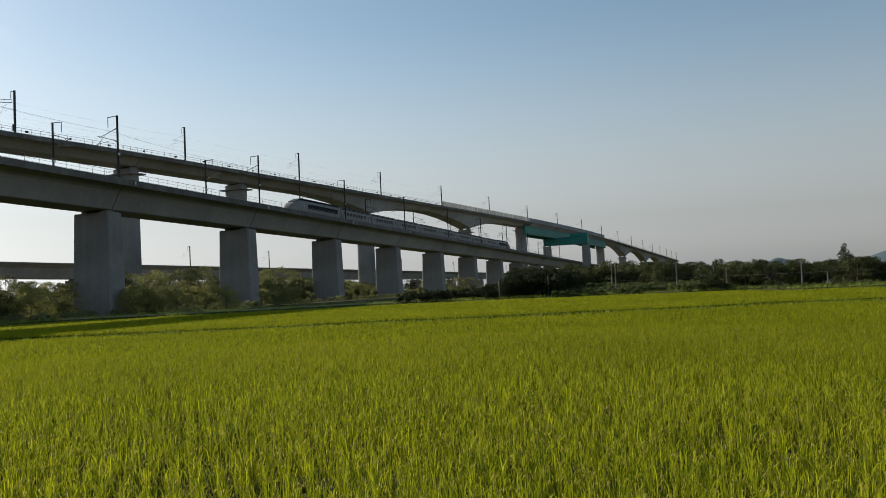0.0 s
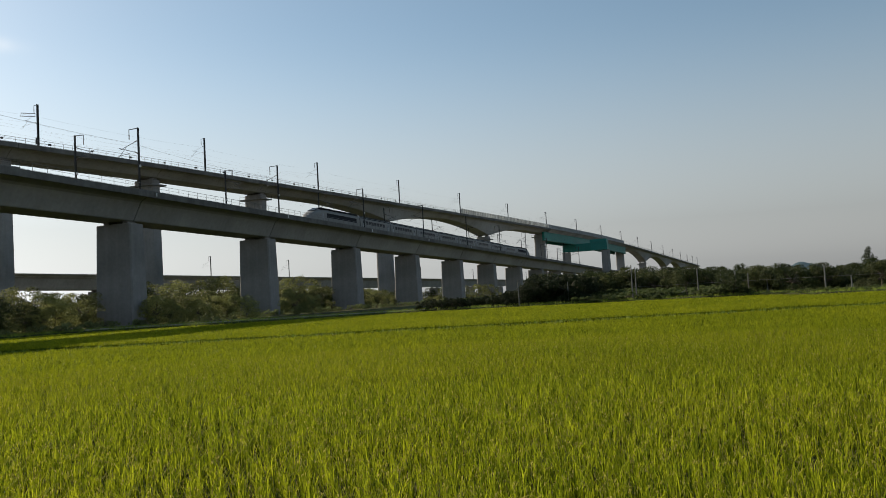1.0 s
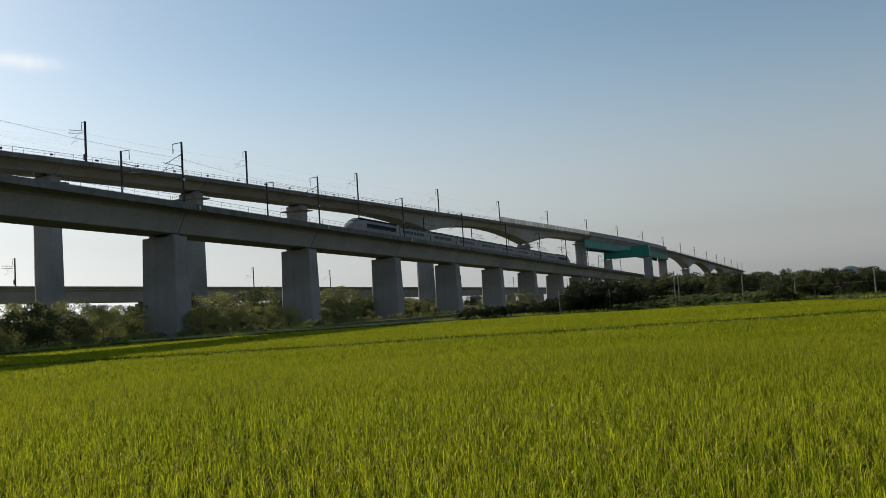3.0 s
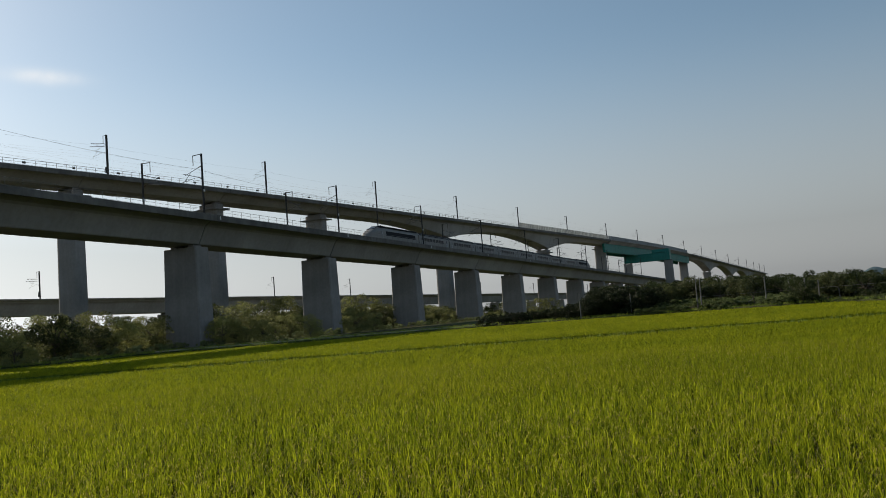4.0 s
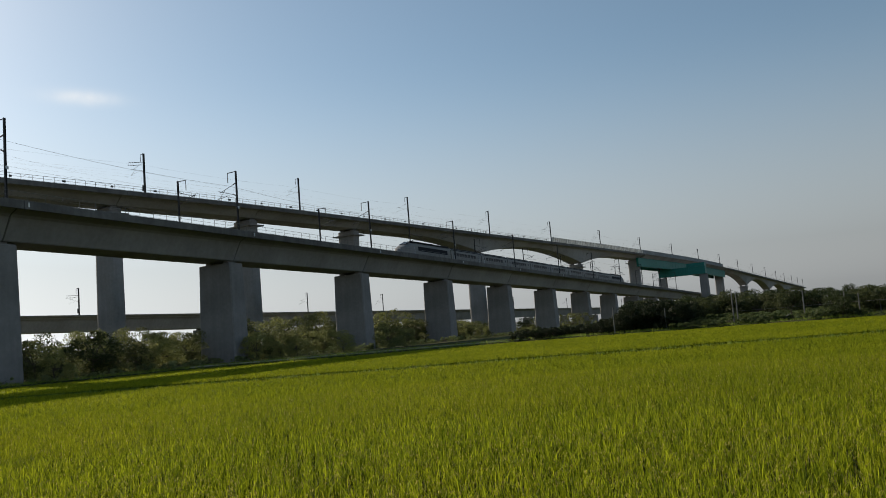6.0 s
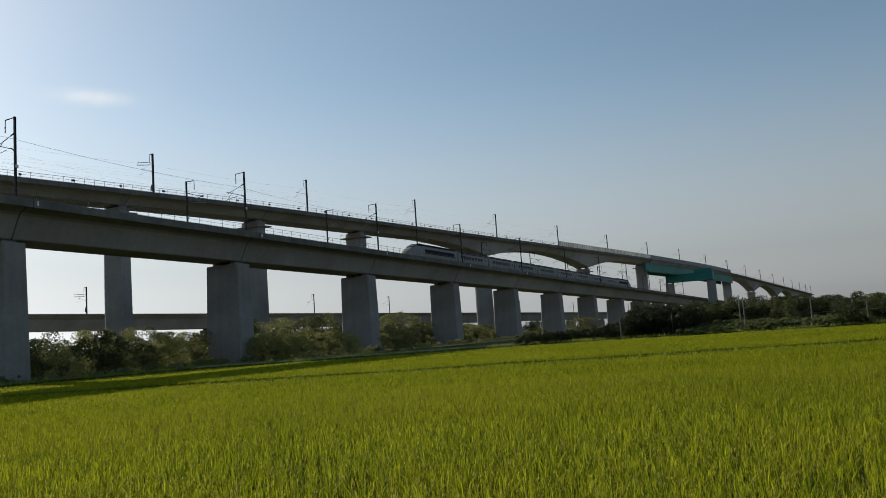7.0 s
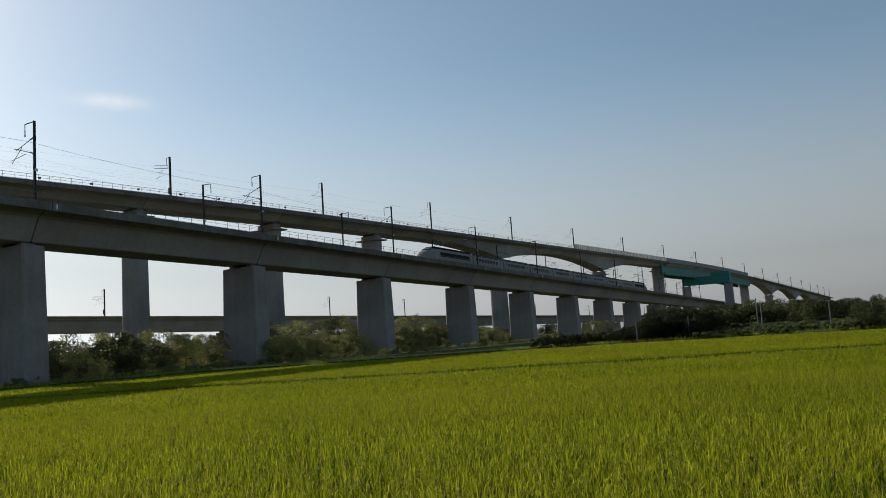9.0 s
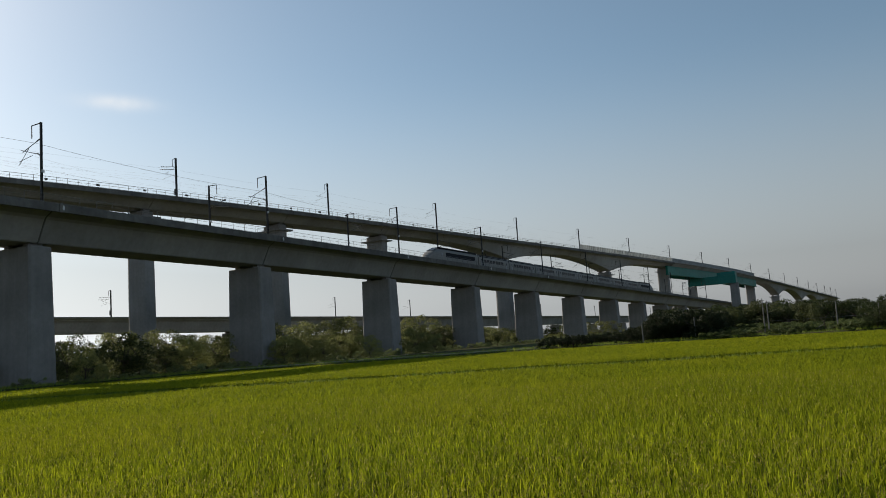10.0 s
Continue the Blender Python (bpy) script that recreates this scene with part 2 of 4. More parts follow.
def sweep(stations, close_ends=True):
    """Stations: rings of corners, all of one count, joined into a skin."""
    bm = bmesh.new()
    rings = [[bm.verts.new(p) for p in ring] for ring in stations]
    n = len(rings[0])
    for r0, r1 in zip(rings, rings[1:]):
        for i in range(n):
            bm.faces.new((r0[i], r0[(i + 1) % n], r1[(i + 1) % n], r1[i]))
    if close_ends:
        bm.faces.new(rings[0])
        bm.faces.new(rings[-1])
    return bm


def soft(d, w=20.0):
    return (math.sqrt(d * d + w * w) + d) / 2


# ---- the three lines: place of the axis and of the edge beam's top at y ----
NEAR_X = -95.15


def near_line(y):
    return Vector((NEAR_X, y, 21.60 - 0.0150 * (y - 86))), Vector((1, 0, 0))


def upper_line(y):
    return Vector((-(157 - 0.1 * y) - 0.00047 * max(0.0, 190 - y) ** 2, y, 38.76 - 0.0012 * y - 0.0055 * soft(y - 440, 40) - 0.032 * soft(y - 595, 60))), Vector((0.995, -0.0995, 0))


def third_line(y):
    return Vector((-207, y, 15.8 - 0.0036 * (y - 145))), Vector((1, 0, 0))


def girder_section(line, y, depth, half=7.0, foot=2.9):
    c, r = line(y)
    k = min(1.0, depth / 3.6)
    web = -1.60 * k
    flank = [(half, 0.0), (half, -0.2), (half - 0.3, -0.45), (half * 0.62 + foot * 0.38 + 0.3, -0.74 * k), (foot + 2.35, -1.03 * k), (foot + 1.82, -1.27 * k), (foot + 1.48, web)]
    flank += [(foot + 1.48 * (1 - t) + 0.06 * t, web - (depth - 0.12 + web) * t) for t in (0.25, 0.5, 0.75, 1.0)] + [(foot - 0.08, -depth)]
    deck = [(half - 0.28, -0.45), (half - 0.28, 0.0)]
    pts = [(-u, z) for u, z in flank] + flank[::-1] + deck[::-1] + [(-u, z) for u, z in deck]
    return [c + r * u + Vector((0, 0, z)) for u, z in pts]


def span(name, line, y0, y1, depth_at, parent, mat, half=7.0, foot=2.9, step=5.0, label=""):
    k = max(2, int((y1 - y0) / step))
    st = [girder_section(line, y0 + (y1 - y0) * i / k, depth_at(y0 + (y1 - y0) * i / k), half, foot) for i in range(k + 1)]
    return part(name, sweep(st), mat, parent, label)


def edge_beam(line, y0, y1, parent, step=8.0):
    """Dark streaked edge beams along both sides of a span."""
    k = max(2, int((y1 - y0) / step))
    for side in (-1, 1):
        st = []
        for i in range(k + 1):
            c, r = line(y0 + (y1 - y0) * i / k)
            st.append([c + r * side * u + Vector((0, 0, z)) for u, z in ((6.74, 0.03), (7.08, 0.03), (7.12, -0.01), (7.10, -0.98), (7.05, -1.02), (6.74, -0.98))])
        part("edge_beam", sweep(st), EDGE_CONCRETE, parent, "dark streaked concrete edge beam")


def railing(line, u, y0, y1, parent, gap, tall=1.1, stout=1.0):
    """Posts and three rails along the edge beam; the posts are parts of the railing."""
    def at(y, z):
        c, r = line(y)
        return c + r * u + Vector((0, 0, z))
    bm = bmesh.new()
    ys = np.arange(y0, y1, 14.0).tolist() + [y1]
    for ya, yb in zip(ys, ys[1:]):
        rod(bm, at(ya, tall), at(yb, tall), 0.03 * stout, seg=5)
        rod(bm, at(ya, tall * 0.55), at(yb, tall * 0.55), 0.02 * stout, seg=4)
        rod(bm, at(ya, 0.14), at(yb, 0.14), 0.02 * stout, seg=4)
    rail = part("railing", bm, RAIL_STEEL, parent, "thin galvanised handrail")
    bm = bmesh.new()
    rod(bm, (0, 0, -0.02), (0, 0, tall), 0.03 * stout, seg=5)
    first = part("post", bm, RAIL_STEEL, rail)
    first.location = at(y0 + gap, 0)
    y = y0 + 2 * gap
    while y < y1:
        mesh_part("post", first.data, rail, m=Matrix.Translation(at(y, 0)))
        y += gap
    return rail


def near_pier(top, parent, x=NEAR_X, wt=6.95, wl=3.2, label=""):
    """Rectangular pier, a little wider at the foot, with chamfered corners and two bearing blocks."""
    def ring(z, a, b, c=0.22):
        return [(sx, sy, z) for sx, sy in ((-a + c, -b), (a - c, -b), (a, -b + c), (a, b - c), (a - c, b), (-a + c, b), (-a, b - c), (-a, -b + c))]
    h = top - 0.42
    body = sweep([ring(-1.0, wt / 2 + 0.32, wl / 2 + 0.32), ring(h * 0.5, wt / 2 + 0.15, wl / 2 + 0.15), ring(h - 0.12, wt / 2, wl / 2),
                  ring(h, wt / 2 - 0.1, wl / 2 - 0.1)])
    p = part("pier", body, PIER, parent, label)
    for bx in (-1.9, 1.9):
        part("bearing", box(bmesh.new(), bx, 0, h - 0.02, 1.1, 1.9, 0.47, 0.04), PIER, p)
    return p


# ---- ground ----
def grid_sheet(x0, x1, y0, y1, nx, ny, zf):
    gx, gy = np.meshgrid(np.linspace(x0, x1, nx), np.linspace(y0, y1, ny))
    v = np.stack([gx.ravel(), gy.ravel(), zf(gx.ravel(), gy.ravel())], 1)
    i = np.arange(nx * ny).reshape(ny, nx)
    q = np.stack([i[:-1, :-1].ravel(), i[:-1, 1:].ravel(), i[1:, 1:].ravel(), i[1:, :-1].ravel()], 1)
    return v, q


def smooth(a, b, t):
    k = np.clip((t - a) / (b - a), 0, 1)
    return k * k * (3 - 2 * k)


def field_depth(x, y):
    """How far inside the sunken paddies a place lies, in metres (negative outside)."""
    far = 120 - 15 * smooth(1, 8, x) + 0.5 * np.sin(x * 0.21)
    return np.minimum.reduce([x + 86.5 + 0.4 * np.sin(y * 0.3), far - y, 0.78 * (88 + (x + 84) * 0.8 - y), 62 - x])


def bank_ahead(x, y):
    """Distance ahead of the raised farm track on which the viewpoint stands."""
    return -0.42 * x + 0.908 * y


def bund(x):
    return 0.36 * x + 65.5 + 0.3 * np.sin(x * 0.4)


FIELD_Z = -1.10


def ring_sheet():
    """Ground to the horizon: fine near by, coarse far off, gently uneven; the paddies lie sunken in it."""
    r = np.concatenate([np.linspace(0.004, 10, 18), np.linspace(11, 200, 140), np.geomspace(205, 4800, 26)])
    a = np.linspace(0, 2 * np.pi, 301)[:-1]
    rr, aa = np.meshgrid(r, a)
    x, y = rr * np.cos(aa) + 0.4, rr * np.sin(aa) - 0.3
    z = 0.05 * np.sin(x * 0.31) * np.cos(y * 0.23) - 0.06
    z += (FIELD_Z - 0.12) * smooth(-0.5, 1.6, field_depth(x, y)) * smooth(3.2, 5.6, bank_ahead(x, y))
    z += 0.32 * (1 - smooth(2.4, 4.2, bank_ahead(x, y))) * (rr < 60)
    v = np.stack([x.ravel(), y.ravel(), z.ravel()], 1)
    i = np.arange(x.size).reshape(x.shape)
    j = np.roll(i, -1, axis=0)
    q = np.stack([i[:, :-1].ravel(), i[:, 1:].ravel(), j[:, 1:].ravel(), j[:, :-1].ravel()], 1)
    return v, q


v, q = ring_sheet()
tagged(new("ground", array_mesh("ground", v, q, GROUND)), "flat grassy farmland reaching to the horizon", "ground", kind="structure")


def rice_inside(x, y):
    """Where rice grows: both paddies, but not the bund between them."""
    return (field_depth(x, y) > 1.0) & (np.abs(y - bund(x)) > 0.92 + 0.3 * np.sin(x * 0.23) * np.sin(x * 0.71)) & (bank_ahead(x, y) > 5.8)


v, q = grid_sheet(-86, 62, -40, 120, 150, 160, lambda x, y: FIELD_Z + 0.02 * np.sin(x * 2.1) * np.sin(y * 1.7) + np.where(y > bund(x), 0.20, 0.0))
cx, cy = v[q].mean(1)[:, 0], v[q].mean(1)[:, 1]
q = q[(field_depth(cx, cy) > 0.2) & (bank_ahead(cx, cy) > 3.6)]
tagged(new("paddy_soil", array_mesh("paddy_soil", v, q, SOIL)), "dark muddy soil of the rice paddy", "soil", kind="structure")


def mud_bund():
    """Low uneven bank of mud and weeds between the two paddies."""
    st = []
    for i in range(260):
        x = -84 + 0.5 * i
        y, k = float(bund(x)), 0.07 * noise.noise((x * 0.9, 0, 0)) + 0.04 * noise.noise((x * 3.1, 5, 0))
        st.append([(x + 0.45 * u, y - 0.9 * u, FIELD_Z + z) for u, z in ((0.62, -0.1), (0.5 + k, 0.40), (0.36, 0.52 + k), (0.0, 0.58 + 1.6 * k), (-0.3, 0.54 + k), (-0.6, 0.0))])
    return sweep(st)


# dark mud colour also stands for shade along the farther paddy's front
bund_ob = part("bund", mud_bund(), material("bund_mud_shade", (0.050, 0.048, 0.009), 1.0, fine=0.6, scale=5, second=(0.030, 0.045, 0.008), blotch_scale=0.8, bump=0.6, spec=0.0), None)
tagged(bund_ob, "low weedy mud bund between the two rice paddies, coloured dark for shade", "bund", kind="structure")
rng = np.random.default_rng(7)


def blades(px, py, base_z, height, width, lean, rows=2):
    """Bent, tapering leaf blades that rise from px, py. Returns corners and faces."""
    n = len(px)
    ang = rng.uniform(0, 2 * np.pi, n)
    dx, dy = np.cos(ang), np.sin(ang)
    ln = lean * height
    side = ang + np.pi / 2 + rng.normal(0, 0.5, n)
    sx, sy = np.cos(side) * width / 2, np.sin(side) * width / 2
    lev = [(0.0, 0.0, 0.8), (0.72, 0.36, 1.0), (1.0, 1.0, 0.12)] if rows == 2 else [(0.0, 0.0, 1.0), (1.0, 1.0, 0.25)]
    vs = []
    for h, o, w in lev:
        hz = base_z + height * h * (1 - 0.18 * lean * h)
        vs.append(np.stack([px + dx * ln * o - sx * w, py + dy * ln * o - sy * w, hz], 1))
        vs.append(np.stack([px + dx * ln * o + sx * w, py + dy * ln * o + sy * w, hz], 1))
    k = len(vs)
    v = np.stack(vs, 1).reshape(-1, 3)
    b = (np.arange(n) * k)[:, None]
    q = np.concatenate([b + np.array([[2 * i, 2 * i + 1, 2 * i + 3, 2 * i + 2]]) for i in range(k // 2 - 1)])
    return v, q


ROW = radians(37)      # the planted rows run this far to the left of the lines' direction


def rice_band(r0, r1, gap_x, gap_y, wander=0.24, seed_h=0.74):
    """Feet and heights of rice plants in rows, within a ring about the viewpoint."""
    gx_, gy_ = np.meshgrid(np.arange(-r1, r1, gap_x), np.arange(-r1, r1, gap_y))
    x, y = gx_.ravel(), gy_.ravel()
    c, s = math.cos(ROW), math.sin(ROW)
    r = np.hypot(x, y)
    ok = (r >= r0) & (r < r1)
    x, y = x[ok], y[ok]
    x, y = x * c - y * s, x * s + y * c
    az = np.degrees(np.arctan2(-x, y))
    ok = (az > -13) & (az < 61)
    x, y = x[ok], y[ok]
    x, y = x + rng.normal(0, wander * gap_x, x.size), y + rng.normal(0, wander * gap_x, x.size)
    thin = 0.09 + 0.14 * (np.sin(x * 1.7 + 2 * np.sin(y * 0.9)) * np.sin(y * 1.3 + x * 0.4) > 0.72)
    ok = rice_inside(x, y) & (rng.random(x.size) > thin)
    x, y = x[ok], y[ok]
    patch = np.sin(x * 0.33 + 0.8 * np.sin(y * 0.21)) * np.cos(y * 0.27 + 0.6 * np.sin(x * 0.17))
    tall = seed_h * (1 + 0.04 * patch + rng.normal(0, 0.044, x.size))
    foot = FIELD_Z + np.where(y > bund(x), 0.20, 0.0)      # the paddy beyond the bund lies a little higher
    return x, y, tall, foot


def rice_leaves(plants, count, width, rows, h0, h1, lean0, spread, start=0.0):
    """Leaves of each plant, from the height `start` (a share of the plant's) up."""
    x, y, tall, foot = (np.repeat(k, count) for k in plants)
    n = x.size
    lean = np.abs(rng.normal(lean0, lean0 * 0.55, n))
    rise = np.maximum(rng.uniform(h0, h1, n) - start, 0.1)
    return blades(x + rng.normal(0, spread, n), y + rng.normal(0, spread, n), foot + start * tall, tall * rise, width * rng.uniform(0.6, 1.3, n), lean, rows)


# ring, row spacing, plant spacing, wander; upper leaves: count, width, segments, heights, lean, tuft, start; lower leaves: count, width, heights, lean, tuft
for r0, r1, gx_, gy_, wander, tips, w, rows, t0, t1, lean, tuft, start, fill, wf, f0, f1, lean_f, tuft_f in (
        (6.5, 13.0, 0.31, 0.14, 0.12, 12, 0.0135, 2, 0.70, 1.05, 0.32, 0.032, 0.34, 5, 0.012, 0.45, 0.72, 0.5, 0.05),
        (13.0, 24.0, 0.30, 0.16, 0.20, 10, 0.0165, 2, 0.74, 1.06, 0.40, 0.045, 0.45, 5, 0.018, 0.56, 0.80, 0.5, 0.06),
        (24.0, 44.0, 0.30, 0.20, 0.24, 11, 0.018, 1, 0.84, 1.03, 0.55, 0.06, 0.62, 4, 0.034, 0.76, 0.90, 0.5, 0.07),
        (44.0, 80.0, 0.32, 0.26, 0.26, 7, 0.034, 1, 0.88, 1.02, 0.70, 0.06, 0.70, 2, 0.07, 0.84, 0.94, 0.5, 0.07),
        (80.0, 150.0, 0.42, 0.38, 0.26, 5, 0.075, 1, 0.90, 1.01, 0.80, 0.06, 0.72, 1, 0.13, 0.86, 0.95, 0.4, 0.06)):
    plants = rice_band(r0, r1, gx_, gy_, wander)
    v, q = rice_leaves(plants, tips, w, rows, t0, t1, lean, tuft, start)
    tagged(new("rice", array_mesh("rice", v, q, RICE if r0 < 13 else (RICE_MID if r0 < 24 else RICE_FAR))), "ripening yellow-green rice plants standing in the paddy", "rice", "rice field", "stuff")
    # lower leaves carry the canopy's inner shade in their dark colour
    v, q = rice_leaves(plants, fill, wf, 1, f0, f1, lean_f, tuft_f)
    tagged(new("rice_undergrowth", array_mesh("rice_undergrowth", v, q, RICE_SHADE if r0 < 24 else RICE_SHADE_FAR)), "lower rice leaves closing the canopy, coloured dark green for shade", "rice", "rice field", "stuff")
# straw-coloured withered leaves low between the near rows
v, q = rice_leaves(rice_band(6.5, 18.0, 0.18, 0.16, 0.4), 1, 0.010, 2, 0.40, 0.70, 0.8, 0.07)
tagged(new("withered_rice_leaf", array_mesh("withered_rice_leaf", v, q, RICE_STRAW)), "pale withered rice leaves low between the rows", "rice", "rice field", "stuff")


def panicles(plants, count, size):
    """Nodding grain heads: short bent strips near the tops of the plants."""
    x, y, tall, foot = (np.repeat(k, count) for k in plants)
    n = x.size
    ang = rng.uniform(0, 2 * np.pi, n)
    dx, dy = np.cos(ang), np.sin(ang)
    r0 = rng.uniform(0.01, 0.08, n)
    z0 = foot + tall * rng.uniform(0.84, 0.97, n)
    ln = size * rng.uniform(0.7, 1.3, n)
    w = ln * 0.13
    vs = []
    for out, drop, k in ((0.0, 0.0, 0.5), (0.45, -0.05, 1.0), (0.8, 0.55, 0.3)):
        cx_, cy_, cz_ = x + dx * (r0 + ln * out), y + dy * (r0 + ln * out), z0 - ln * drop
        vs.append(np.stack([cx_ - dy * w * k, cy_ + dx * w * k, cz_], 1))
        vs.append(np.stack([cx_ + dy * w * k, cy_ - dx * w * k, cz_], 1))
    v = np.stack(vs, 1).reshape(-1, 3)
    b = (np.arange(n) * 6)[:, None]
    return v, np.concatenate([b + np.array([[2 * i, 2 * i + 1, 2 * i + 3, 2 * i + 2]]) for i in range(2)])


for r0, r1, gx_, gy_, count, size in ((6.5, 18, 0.30, 0.16, 4, 0.06), (18, 40, 0.32, 0.26, 2, 0.075)):
    v, q = panicles(rice_band(r0, r1, gx_, gy_), count, size)
    tagged(new("rice_panicle", array_mesh("rice_panicle", v, q, RICE_EAR)), "nodding pale green rice ears", "rice", "rice field", "stuff")

# short grass on the verge, the bund and the bank
n = 150000
x, y = rng.uniform(-92, 30, n), rng.uniform(20, 134, n)
fd = field_depth(x, y)
ok = (fd < 1.1) & (fd > -7) & (np.degrees(np.arctan2(-x, y)) < 62) & (np.degrees(np.arctan2(-x, y)) > -14)
x, y = x[ok], y[ok]
x2 = rng.uniform(-86, 40, 4000)
y2 = bund(x2) + rng.normal(0, 0.3, 4000)
ok = (field_depth(x2, y2) > 0)
z = np.append(FIELD_Z * smooth(-0.5, 1.6, field_depth(x, y)) - 0.08, np.full(ok.sum(), FIELD_Z + 0.42))
x, y = np.append(x, x2[ok]), np.append(y, y2[ok])
n = x.size
v, q = blades(x, y, z, rng.uniform(0.14, 0.45, n), rng.uniform(0.06, 0.14, n), np.abs(rng.normal(0.5, 0.3, n)), 1)
tagged(new("verge_grass", array_mesh("verge_grass", v, q, GRASS)), "short bright green grass on the verge and bund", "grass", kind="stuff")

# low raised concrete strip, added for the pale track along the farther paddy's edge
st = []
for i in range(48):
    x = -86.2 + 0.86 * i
    y = 88 + (x + 84) * 0.8 + 2.4
    lift = 0.03 * noise.noise((x * 0.4, 3.0, 0.0))
    st.append([(x + 0.62 * u, y - 0.78 * u, z + lift) for u, z in ((-0.16, -0.4), (-0.16, 0.08), (-0.12, 0.11), (0.12, 0.11), (0.16, 0.08), (0.16, -0.4))])
tagged(part("ditch_wall", sweep(st), TRACK_PALE, None), "low pale concrete strip added for the pale track along the paddy edge", "wall", kind="structure")

# ---- near viaduct ----
near = thing("railway_viaduct", "grey concrete box-girder railway viaduct on rectangular piers", "viaduct", at=(0, 0, 0))
PIER_Y = [23.5, 64.4] + [106.0 + 40.1 * i for i in range(0, 17)]
for y in PIER_Y:
    p = near_pier(near_line(y)[0].z - 4.4, near)
    p.location = (NEAR_X, y, 0)
for ya, yb in zip(PIER_Y, PIER_Y[1:]):
    g = span("girder", near_line, ya + 0.11, yb - 0.11, lambda y: 4.4, near, CONCRETE)
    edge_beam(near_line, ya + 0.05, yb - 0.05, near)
    span("joint_seal", near_line, ya - 0.11, ya + 0.11, lambda y: 4.32, near, STONE_DARK, half=6.9, foot=2.8, step=0.2)
for ya, yb in ((PIER_Y[0], 260), (260, PIER_Y[-1])):
    k = 24
    for side in (-2.5, 2.5):
        st = []
        for i in range(k + 1):
            c, r = near_line(ya + (yb - ya) * i / k)
            st.append([c + r * (side + u) + Vector((0, 0, z)) for u, z in ((-1.4, -0.46), (-1.3, -0.32), (1.3, -0.32), (1.4, -0.46))])
        bed = part("track_bed", sweep(st), STONE_DARK, near)
        for gsign in (-0.72, 0.72):
            st = []
            for i in range(k + 1):
                c, r = near_line(ya + (yb - ya) * i / k)
                st.append([c + r * (side + gsign + u) + Vector((0, 0, z)) for u, z in ((-0.04, -0.33), (-0.04, -0.16), (0.04, -0.16), (0.04, -0.33))])
            part("rail", sweep(st), DARK_STEEL, bed)
railing(near_line, 6.85, 30, 470, near, 2.5)
railing(near_line, -6.85, 30, 470, near, 2.5)
for y in (65.0, 106.6, 146.9, 187.6, 227.0, 267.0):
    c, r = near_line(y)
    part("drain_spout", box(bmesh.new(), c.x + 7.12, y, c.z - 0.75, 0.16, 0.22, 0.6, 0.03), WHITE_PLATE, near, "short white drain spout")

for y in (252, 276, 132, 188):
    c, r = near_line(y)
    part("lamp_box", box(bmesh.new(), c.x - 6.6, y, c.z + 0.6, 0.4, 0.7, 0.5, 0.05), DARK_STEEL, near, "small dark lamp box")

# ---- upper viaduct ----
upper = thing("high_viaduct", "tall concrete viaduct with haunched arches and a green steel span", "viaduct")
UP = [47.5, 87.5, 127.3, 166.9, 209.0, 284.3, 381.0, 464.0]
FAR_UP = [653.0, 732.0, 826.0, 912.0, 1010.0]


def upper_depth(y):
    d = 2.65
    for c, l, k in ((284.3, 48.0, 4.1), (381.0, 52.0, 5.1), (732.0, 46.0, 6.7), (826.0, 46.0, 6.7), (912.0, 46.0, 6.7)):
        t = max(0.0, 1 - abs(y - c) / l)
        d = max(d, 2.65 + k * t * t)
    return d


def upper_pier(y, wt=6.4, wl=3.4, h_below=None):
    """Rounded pier with a wider head and a ledge round it."""
    top = upper_line(y)[0].z - upper_depth(y) if h_below is None else h_below

    def ring(z, a, b, n=20):
        out = []
        for i in range(n):
            t = 2 * math.pi * (i + 0.5) / n
            cx, sx = math.cos(t), math.sin(t)
            out.append((a * math.copysign(abs(cx) ** 0.45, cx), b * math.copysign(abs(sx) ** 0.45, sx), z))
        return out
    body = sweep([ring(-1, wt / 2 * 1.05, wl / 2 * 1.1), ring(top - 5.0, wt / 2 * 0.97, wl / 2), ring(top - 4.2, wt / 2, wl / 2),
                  ring(top - 1.9, wt / 2 * 1.0, wl / 2), ring(top - 0.5, wt / 2 * 1.0, wl / 2)])
    p = part("pier", body, PIER, upper)
    part("ledge", box(bmesh.new(), 0, 0, top - 2.1, wt + 1.9, wl + 1.7, 0.35, 0.05), PIER, p)
    bm = bmesh.new()
    for sx in (-1, 1):
        for sy in (-1, 0, 1):
            rod(bm, (sx * (wt / 2 + 0.85), sy * (wl / 2 + 0.7), top - 1.8), (sx * (wt / 2 + 0.85), sy * (wl / 2 + 0.7), top - 0.7), 0.03, seg=4)
        rod(bm, (sx * (wt / 2 + 0.85), -wl / 2 - 0.7, top - 0.7), (sx * (wt / 2 + 0.85), wl / 2 + 0.7, top - 0.7), 0.03, seg=4)
    part("ledge_rail", bm, DARK_STEEL, p)
    for bx in (-1.9, 1.9):
        part("bearing", box(bmesh.new(), bx, 0, top - 0.52, 1.2, 1.8, 0.55, 0.04), PIER, p)
    c = upper_line(y)[0]
    p.location = (c.x, c.y, 0)
    p.rotation_euler = (0, 0, math.atan2(-0.0995, 0.995))
    return p


for y in UP + FAR_UP:
    upper_pier(y)
for ya, yb in list(zip(UP, UP[1:])) + list(zip(FAR_UP, FAR_UP[1:])):
    span("girder", upper_line, ya + 0.06, yb - 0.06, upper_depth, upper, CONCRETE, foot=3.2, step=3.0)
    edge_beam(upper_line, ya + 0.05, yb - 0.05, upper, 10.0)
span("deck_slab", upper_line, 464.06, 652.9, lambda y: 2.2, upper, CONCRETE, foot=5.2, step=10)
